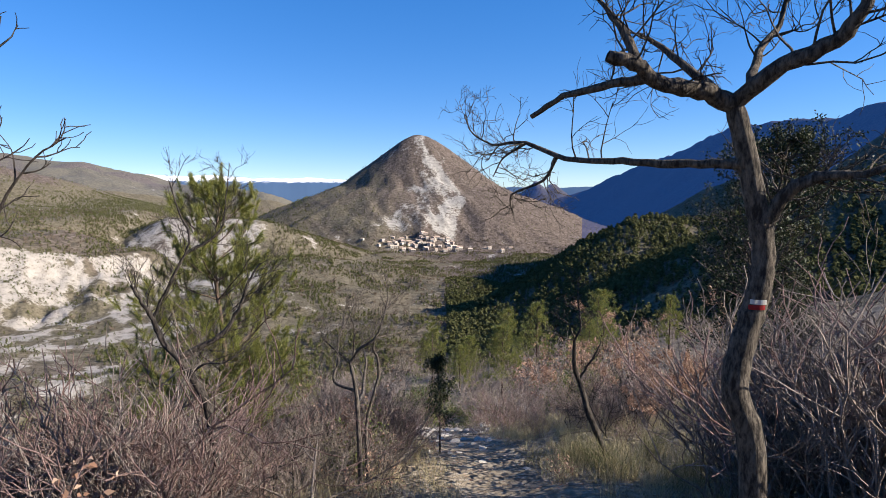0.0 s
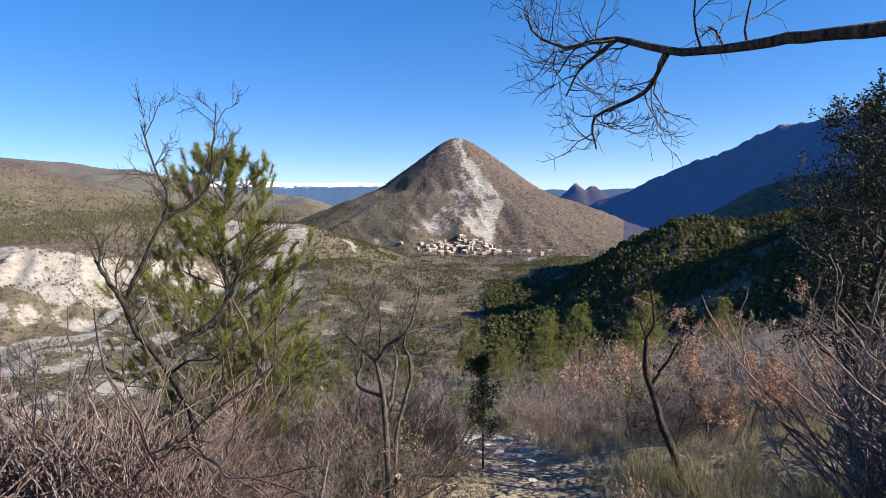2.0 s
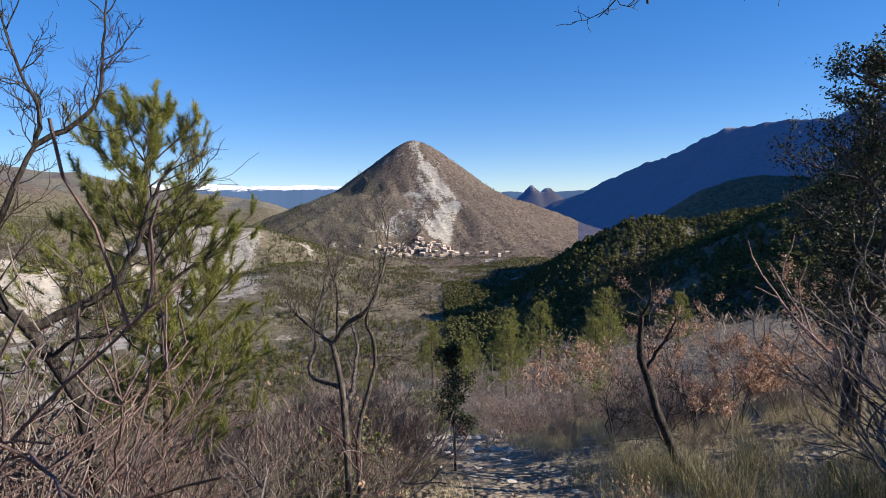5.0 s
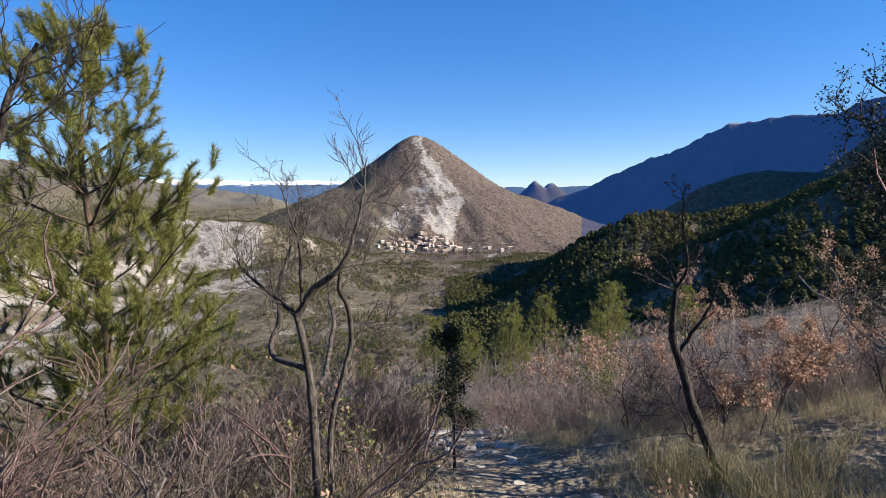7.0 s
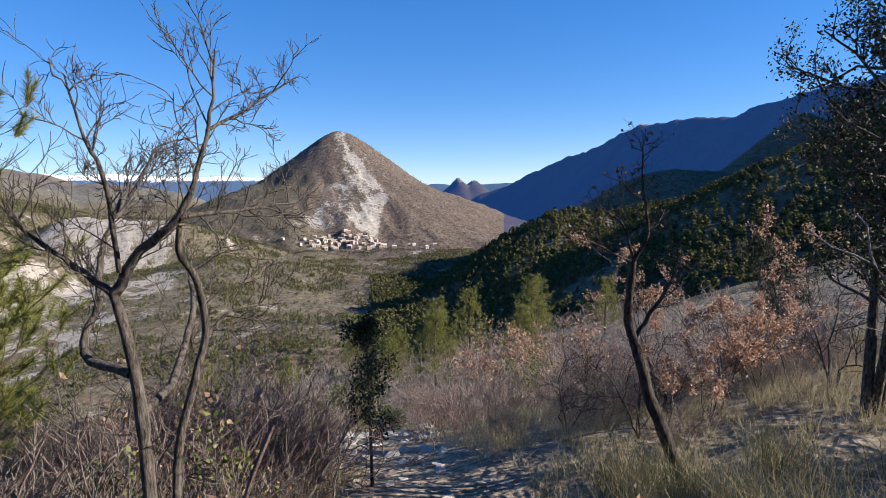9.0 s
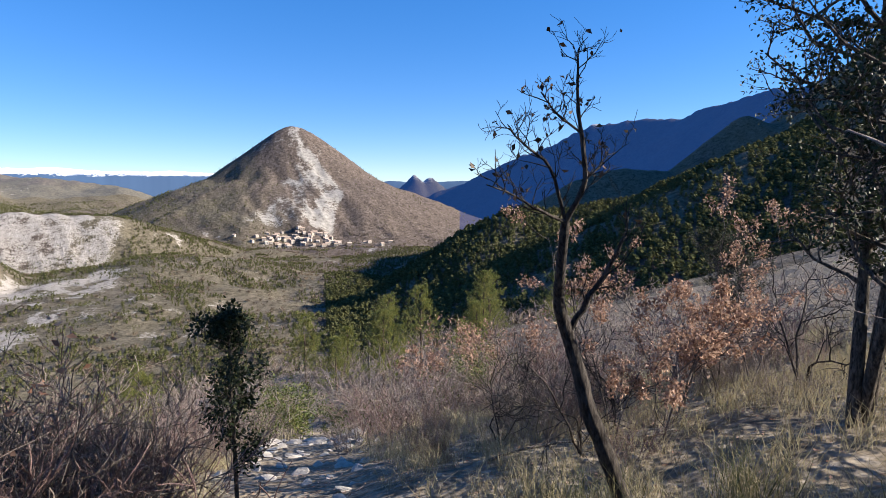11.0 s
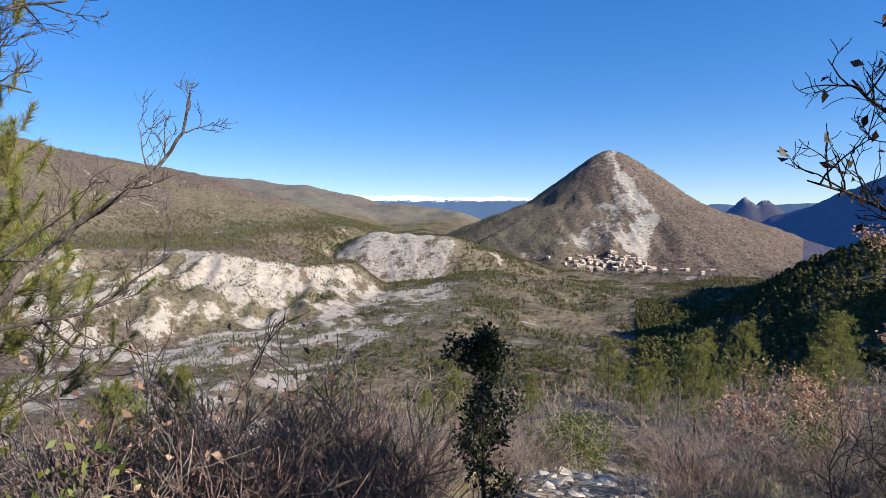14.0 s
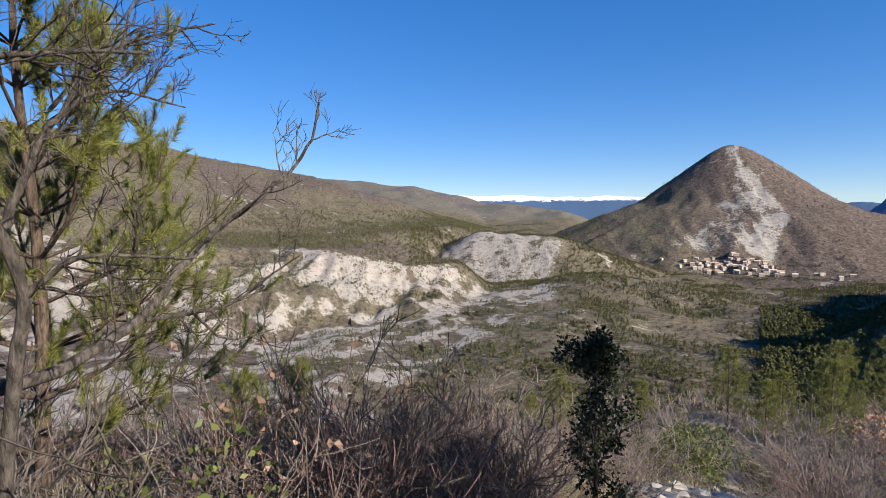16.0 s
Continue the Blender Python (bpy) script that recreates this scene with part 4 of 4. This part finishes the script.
for k, (x, y, h) in enumerate(((10.4, 43, 3.4), (7.5, 42, 3.2), (12.5, 47, 3.0), (9, 37, 2.2), (14, 40, 2.6))):
    scrub_at(210 + k, x, y, h, 900, 0.22, DRY_LEAF, brown, spread=0.1)
green = "rounded evergreen bush beside the stony path"
for k, (x, y, h) in enumerate(((1.1, 35.3, 1.5), (-0.9, 27.5, 1.7), (-0.6, 30.0, 1.9), (2.6, 25, 0.7), (6, 29, 2.0), (-2.5, 33, 1.9), (8.5, 33, 2.3))):
    scrub_at(220 + k, x, y, h, 1700, 0.11, BOX_LEAF, green, "evergreen_bush", spread=0.09)
scrub_at(231, -1.35, 8.3, 0.75, 900, 0.05, BOX_LEAF, "small evergreen bush among bare twigs", "evergreen_bush", spread=0.05)


def fallen_branches():
    rng = np.random.default_rng(88)
    for k, (x, y, a, ln) in enumerate(((-0.9, 5.2, 150, 1.6), (-1.6, 6.2, 20, 1.3), (-2.2, 7.4, 100, 1.4), (-1.3, 4.6, 60, 1.1), (2.4, 11.5, 10, 1.2), (-3.4, 6.6, 130, 1.5), (-0.8, 9.4, 70, 1.2))):
        w, fw = Wood(), Wood()
        grow(rng, w, (0, 0, 0.06), (math.cos(radians(a)), math.sin(radians(a)), 0.28), ln, 0.017, 2, [], (5, 3), 0.2, 0.02, 0.9, 0.5, 6, 0.002, fw)
        ob = thing("fallen_branch", (x, y, gz(x, y)), "bleached dead branch lying in the scrub", "branch")
        part("stem", w.mesh("stem", GREY_BARK), ob)
        part("twigwork", fw.mesh("twigwork", GREY_BARK), ob)


fallen_branches()

# pines lower down the slope
far_label = "sunlit yellow-green pine on the lower slope"
p1 = pine(41, (5.35, 50.5, gz(5.35, 50.5) - 0.1), gz(5.35, 50.5) + 6.3, 0.12, 0.12, 12, 2.6, far_label, 0.32, 34, 6, group="slope pines")
p2 = pine(42, (10.3, 62.0, gz(10.3, 62) - 0.1), gz(10.3, 62) + 8.2, 0.13, 0.1, 13, 3.0, far_label, 0.36, 34, 6, group="slope pines")
for k, (x, y, a, f) in enumerate(((1.8, 58, 40, 0.8), (-1.2, 66, 130, 0.9), (15, 58, 220, 0.85), (18, 66, 300, 1.0), (-8, 60, 20, 0.75), (-13, 52, 80, 0.7), (24, 60, 100, 0.9), (8, 70, 10, 1.0), (3.5, 74, 60, 0.9), (21, 74, 150, 1.0), (-20, 64, 190, 0.8), (12, 52, 250, 0.5))):
    o = copy_thing((p1, p2)[k % 2], pose(x, y, gz(x, y) - 0.1, 0, 0, a))
    o.scale = (f, f, f)
pine(43, (-7.25, 14.0, gz(-7.25, 14) - 0.05), -3.45, 0.05, 0.35, 7, 0.85, "small pine with an orange-brown trunk above the scarp", 0.1, 60, 6)
pine(44, (-9.3, 12.5, gz(-9.3, 12.5) - 0.05), -3.3, 0.05, 0.5, 5, 0.6, "thin half-dead pine with sparse needles", 0.1, 12, 4)
pine(45, (-4.6, 12.6, gz(-4.6, 12.6) - 0.05), -2.6, 0.04, 0.3, 6, 0.7, "small pine behind the bare scrub", 0.09, 50, 5)


def snag():
    w = Wood()
    rng = np.random.default_rng(5)
    b = (4.6, 55.8, gz(4.6, 55.8) - 0.1)
    w.tube([(0, 0, 0), (0.03, 0, 1.6), (0, 0, 3.0), (0.02, 0, -13.74 - b[2])], 0.1, 0.05, 7, 0.1, rng)
    ob = tagged(new("dead_trunk", w.mesh("dead_trunk", GREY_BARK)), "bleached limbless dead pine trunk standing upright", "tree")
    ob.location = b


snag()


def blades(name, label, n, xs, ys, length, width, mat, per, lean=0.35, clear=0.8, spread=0.09, skip_path=True):
    """Tufts of grass or broom as one mesh."""
    rng = np.random.default_rng(len(name) * 7 + n)
    x, y = rng.uniform(*xs, n), rng.uniform(*ys, n)
    keep = np.array([not ((skip_path and in_path(a, b)) or near_eye(a, b, clear)) for a, b in zip(x, y)])
    x, y = x[keep], y[keep]
    c = np.repeat(np.stack([x, y, height(x, y) - 0.02], -1), per, 0)
    m = len(c)
    c[:, :2] += rng.normal(0, spread, (m, 2))
    d = np.stack([rng.normal(0, lean, m), rng.normal(0, lean, m), np.ones(m)], -1)
    d /= np.linalg.norm(d, axis=1)[:, None]
    side = np.cross(d, rng.normal(0, 1, (m, 3)))
    side /= np.linalg.norm(side, axis=1)[:, None]
    L = (length * rng.uniform(0.5, 1.2, m))[:, None]
    mid = c + d * L * 0.55
    tip = mid + (d + np.stack([rng.normal(0, 0.4, m), rng.normal(0, 0.4, m), np.full(m, -0.25)], -1)) * L * 0.45
    v = np.stack([c - side * width, c + side * width, mid + side * width * 0.8, mid - side * width * 0.8, tip + side * width * 0.15, tip - side * width * 0.15], 1).reshape(-1, 3)
    k = np.arange(m)[:, None] * 6
    f = np.concatenate([k + np.array([[0, 1, 2, 3]]), k + np.array([[3, 2, 4, 5]])])
    return tagged(new(name, mesh_np(name, v, f, [mat])), label, "grass", kind="stuff")


BROOM = leaf_material("broom", stops4((0.08, 0.085, 0.035), (0.14, 0.135, 0.06), (0.22, 0.19, 0.1), (0.32, 0.26, 0.15)), 0.7, 0.2, 0.2)
blades("dry_grass", "dry yellowed grass tufts on the hillside", 2300, (-7, 9), (1.0, 17), 0.34, 0.0026, DRY_GRASS, 34)
blades("slope_grass", "dry yellowed grass on the lower slope", 2600, (-16, 18), (15, 60), 0.42, 0.008, DRY_GRASS, 12, spread=0.2)
blades("broom", "green and straw-coloured broom stems", 70, (1.5, 4.4), (2.4, 9.5), 0.55, 0.0024, BROOM, 80, 0.33, 1.4, 0.09)


def stones():
    """Pale weathered slabs and stones on the path."""
    rng = np.random.default_rng(9)
    m, nt, b = material("limestone", 0.9, 0.2)
    p = position(nt)
    f1, f2 = noise_node(nt, 9, 8, 0.7, p), noise_node(nt, 1.6, 4, 0.6, p)
    c = ramp(nt, f1, [(0.3, (0.26, 0.23, 0.2)), (0.6, (0.46, 0.42, 0.37))])
    c = mix(nt, mathn(nt, "MULTIPLY", f2, 0.5), c, (0.3, 0.25, 0.19))
    nt.links.new(c, b.inputs["Base Color"])
    bump(nt, b, f1, 0.7, 0.03)
    kinds = []
    for k in range(6):
        bm = bmesh.new()
        bmesh.ops.create_icosphere(bm, subdivisions=2, radius=0.5)
        for v in bm.verts:
            n = noise.noise(v.co * 2.2 + Vector((k * 9, 0, 0)))
            v.co *= 1 + 0.5 * n
            v.co.z *= 0.42
            v.co.z = min(v.co.z, 0.14 + 0.06 * n)
        me = bpy.data.meshes.new("stone")
        bm.to_mesh(me)
        me.materials.append(m)
        kinds.append(me)
    for k in range(110):
        y = rng.uniform(9, 34) if k > 50 else rng.uniform(14, 26)
        x = 0.5 + 0.4 * math.sin(y * 0.25) + rng.normal(0, 0.75 if y > 14 else 0.5)
        s = rng.uniform(0.05, 0.17) * (1 + 0.045 * y) * (1.5 if 17 < y < 25 and k % 3 == 0 else 1)
        ob = tagged(new("stone", kinds[k % 6]), "pale weathered limestone on the path", "stone", "stones of the path")
        ob.matrix_world = pose(x, y, gz(x, y) + 0.01 * s, rng.normal(0, 8) - 14, rng.normal(0, 8), rng.uniform(0, 360)) @ Matrix.Diagonal((s, s * rng.uniform(0.6, 1.3), s, 1))


stones()


def litter():
    rng = np.random.default_rng(19)
    n = 5000
    x, y = rng.uniform(-5, 6, n), rng.uniform(0.5, 16, n)
    v, f = cards(rng, np.stack([x, y, height(x, y) + 0.012], -1), 0.06, 0.5, None, 0.0, 0.15)
    v[:, 2] = np.repeat(height(x, y), 4) + 0.01 + 0.25 * (v[:, 2] - np.repeat(height(x, y), 4))
    tagged(new("leaf_litter", mesh_np("leaf_litter", v, f, [DRY_LEAF])), "fallen russet oak leaves on the ground", "leaves", kind="stuff")


litter()

# ---- woods of the valley and the hills ----


def tree_kind(n, foot, width, seed):
    """A small far tree: leaf clumps, each a bent flake, filling an uneven tapering crown."""
    rng = np.random.default_rng(seed)
    t = (np.arange(n) + rng.uniform(0, 1, n)) / n
    z = foot + (1 - foot) * t
    reach = width * (1 - t ** 1.6) ** 0.7 * np.minimum(1, 0.45 + 3 * t) + 0.03
    a, r = rng.uniform(0, 6.28, n), reach * rng.uniform(0.25, 1.0, n) ** 0.6
    c = np.stack([r * np.cos(a), r * np.sin(a), z], -1)
    out = np.stack([np.cos(a), np.sin(a), rng.uniform(0.2, 1.1, n)], -1) + rng.normal(0, 0.35, (n, 3))
    u = np.cross(out, rng.normal(0, 1, (n, 3)))
    u /= np.linalg.norm(u, axis=1)[:, None]
    w = np.cross(out / np.linalg.norm(out, axis=1)[:, None], u)
    s = (width * rng.uniform(0.38, 0.62, n))[:, None]
    v = np.stack([c + u * s, c - 0.5 * u * s + 0.8 * w * s, c - 0.6 * u * s - 0.7 * w * s], 1)
    return v.reshape(-1, 3), np.arange(3 * n).reshape(-1, 3)


def twig_kind(n, seed):
    """A small far bare bush: thin shoots that fan out of its foot."""
    rng = np.random.default_rng(seed)
    a, lean = rng.uniform(0, 6.28, n), rng.uniform(0.05, 0.9, n)
    d = np.stack([lean * np.cos(a), lean * np.sin(a), rng.uniform(0.5, 1.0, n)], -1)
    base = np.stack([0.22 * lean * np.cos(a), 0.22 * lean * np.sin(a), rng.uniform(-0.05, 0.3, n)], -1)
    side = np.cross(d, rng.normal(0, 1, (n, 3)))
    side /= np.linalg.norm(side, axis=1)[:, None]
    side = side * 0.07
    v = np.stack([base - side * 0.6, base + d * 0.5 + side, base + d * rng.uniform(0.6, 0.9, n)[:, None]], 1)
    return v.reshape(-1, 3), np.arange(3 * n).reshape(-1, 3)


def wood_of(name, label, P, size, kind, mat, rng, slim=1.0):
    """Many far trees of one kind as one mesh."""
    V, F = kind
    n, k = len(P), len(V)
    a = rng.uniform(0, 6.28, n)
    ca, sa = np.cos(a)[:, None], np.sin(a)[:, None]
    jit = 1 + rng.uniform(-0.18, 0.18, (n, k))
    w = (size * slim)[:, None] * jit
    v = np.stack([P[:, :1] + (V[None, :, 0] * ca - V[None, :, 1] * sa) * w, P[:, 1:2] + (V[None, :, 0] * sa + V[None, :, 1] * ca) * w, P[:, 2:3] + V[None, :, 2] * size[:, None]], -1)
    f = F[None] + (np.arange(n) * k)[:, None, None]
    return tagged(new(name, mesh_np(name, v.reshape(-1, 3), f.reshape(-1, 3), [mat])), label, "woodland", kind="stuff")


def spread_over(rng, n, az, rad, accept, power=0.5):
    """Random places in a sector, thinned by accept(x, y, z, marl, rock, wood)."""
    a = np.radians(rng.uniform(*az, n))
    r = (rng.uniform(0, 1, n) * (rad[1] ** (1 / power) - rad[0] ** (1 / power)) + rad[0] ** (1 / power)) ** power
    x, y = r * np.sin(a), r * np.cos(a)
    z = height(x, y)
    keep = rng.uniform(0, 1, n) < accept(x, y, z, *masks(x, y, z))
    return np.stack([x, y, z], -1)[keep]


def woods():
    rng = np.random.default_rng(55)
    mid_kind = tree_kind(34, 0.08, 0.3, 2)
    bare_kind = twig_kind(26, 5)
    far_kind = tree_kind(15, 0.1, 0.36, 3)
    clear = lambda m, r: (m < 0.25) * (r < 0.3)
    P = spread_over(rng, 12000, (-58, 12), (190, 420), lambda x, y, z, m, r, w: clear(m, r) * (0.15 + 0.5 * w) * (fbm(x, y, 50, 3, 71) > -0.05))
    wood_of("valley_wood", "olive-green pines scattered on the valley floor", P, rng.uniform(1.4, 3.4, len(P)), mid_kind, FAR_PINE, rng, 1.2)
    P = spread_over(rng, 60000, (-52, 14), (400, 1250), lambda x, y, z, m, r, w: clear(m, r) * (0.2 + 0.7 * w) * (fbm(x, y, 70, 3, 72) > -0.1) * (x + 0 * y > -0.62 * y))
    wood_of("pine_wood", "dense olive-green pine wood across the valley", P, rng.uniform(1.8, 4.0, len(P)), mid_kind, FAR_PINE, rng, 1.2)
    P = spread_over(rng, 20000, (0, 46), (240, 800), lambda x, y, z, m, r, w: (x > 4) * (r < 0.3) * np.where(fbm(x, y, 60, 3, 73) > -0.2, 1.0, 0.3))
    wood_of("hill_wood", "dark green pine wood on the shaded spur", P, rng.uniform(3.0, 6.5, len(P)), mid_kind, FAR_PINE, rng, 1.3)
    P = spread_over(rng, 46000, (-66, -13), (560, 2150), lambda x, y, z, m, r, w: clear(m, r) * (0.2 + 0.6 * w) * np.where(z > 10, 0.3, 1.0))
    wood_of("plateau_wood", "olive pine wood on the plateau and hills", P, rng.uniform(2.2, 4.6, len(P)), far_kind, FAR_PINE, rng, 1.2)
    P = spread_over(rng, 7000, (-18, 18), (1250, 2100), lambda x, y, z, m, r, w: clear(m, r) * (0.1 + 0.9 * w) * (z > -128))
    wood_of("mountain_wood", "sparse dark trees on the pointed mountain", P, rng.uniform(2.5, 5.0, len(P)), far_kind, FAR_PINE, rng)
    P = spread_over(rng, 45000, (-62, -16), (200, 1020), lambda x, y, z, m, r, w: (m > 0.3) * np.clip(0.08 + 2.2 * fbm(x, y, 34, 3, 74), 0.03, 1))
    wood_of("scarp_scrub", "small bushes dotted over the white scarps", P, rng.uniform(0.8, 2.6, len(P)), far_kind, FAR_PINE, rng, 1.3)
    P = spread_over(rng, 15000, (-60, 30), (88, 420), lambda x, y, z, m, r, w: clear(m, r) * np.where(fbm(x, y, 40, 3, 75) > -0.1, 0.8, 0.15))
    wood_of("brown_scrub", "leafless brown scrub below the path", P, rng.uniform(1.0, 2.6, len(P)), bare_kind, FAR_SCRUB, rng, 1.4)
    P = spread_over(rng, 9000, (-50, 14), (420, 1400), lambda x, y, z, m, r, w: clear(m, r) * 0.6)
    wood_of("grey_scrub", "leafless grey-brown scrub in the valley", P, rng.uniform(2.0, 4.5, len(P)), bare_kind, FAR_SCRUB, rng, 1.3)


woods()


def village():
    """Small houses at the foot of the mountain."""
    rng = np.random.default_rng(66)
    plaster, nt, b = material("plaster", 0.9, 0.1)
    nt.links.new(ramp(nt, object_random(nt), stops4((0.34, 0.29, 0.25), (0.42, 0.37, 0.32), (0.5, 0.46, 0.41), (0.38, 0.33, 0.29))), b.inputs["Base Color"])
    tile, nt, b = material("roof_tile", 0.9, 0.1)
    nt.links.new(ramp(nt, object_random(nt), stops4((0.24, 0.18, 0.15), (0.3, 0.23, 0.19), (0.36, 0.3, 0.26), (0.27, 0.21, 0.18))), b.inputs["Base Color"])
    dark, nt, b = material("window_dark", 0.3, 0.5)
    b.inputs["Base Color"].default_value = (0.04, 0.04, 0.045, 1)
    for k in range(78):
        x = rng.normal(-45, 48) if k < 66 else rng.uniform(-60, 260)
        y = 1300 + rng.uniform(-34, 42) - 0.10 * abs(x + 45)
        w, d, h = rng.uniform(6, 11), rng.uniform(5, 8), rng.uniform(4, 7)
        ob = thing("house", (x, y, gz(x, y) - 0.8), "small plastered village house with a tiled roof", "house", "village houses")
        ob.rotation_euler = (0, 0, rng.normal(0, 0.5))
        bm = bmesh.new()
        lo = [bm.verts.new((sx * w / 2, sy * d / 2, 0)) for sx, sy in ((-1, -1), (1, -1), (1, 1), (-1, 1))]
        hi = [bm.verts.new((v.co.x, v.co.y, h)) for v in lo]
        g = [bm.verts.new((sx * w / 2, 0, h + d * 0.2)) for sx in (-1, 1)]
        for i in range(4):
            bm.faces.new((lo[i], lo[(i + 1) % 4], hi[(i + 1) % 4], hi[i]))
        bm.faces.new((hi[0], g[0], hi[3]))
        bm.faces.new((hi[1], hi[2], g[1]))
        me = bpy.data.meshes.new("wall")
        bm.to_mesh(me)
        me.materials.append(plaster)
        wall = part("wall", me, ob)
        e = 0.5
        v = [(-w / 2 - e, -d / 2 - e, h - 0.2), (w / 2 + e, -d / 2 - e, h - 0.2), (w / 2 + e, 0, h + d * 0.22), (-w / 2 - e, 0, h + d * 0.22), (-w / 2 - e, d / 2 + e, h - 0.2), (w / 2 + e, d / 2 + e, h - 0.2)]
        v = v + [(a, c, z + 0.35) for a, c, z in v]
        f = [(0, 1, 2, 3), (3, 2, 5, 4), (6, 7, 8, 9), (9, 8, 11, 10), (0, 1, 7, 6), (4, 5, 11, 10), (0, 3, 9, 6), (3, 4, 10, 9), (1, 2, 8, 7), (2, 5, 11, 8)]
        part("roof", mesh_np("roof", v, f, [tile]), ob)
        for i in range(int(w // 4)):
            for zz in np.arange(1.5, h - 1.2, 2.9):
                cx = -w / 2 + (i + 0.7) * w / max(int(w // 4), 1) * 0.9
                q = [(cx - 0.5, -d / 2 - 0.03, zz), (cx + 0.5, -d / 2 - 0.03, zz), (cx + 0.5, -d / 2 - 0.03, zz + 1.4), (cx - 0.5, -d / 2 - 0.03, zz + 1.4)]
                q = q + [(a, c + 0.1, z) for a, c, z in q]
                part("window", mesh_np("window", q, [(0, 1, 2, 3), (0, 1, 5, 4), (1, 2, 6, 5), (2, 3, 7, 6), (3, 0, 4, 7)], [dark]), wall)


village()
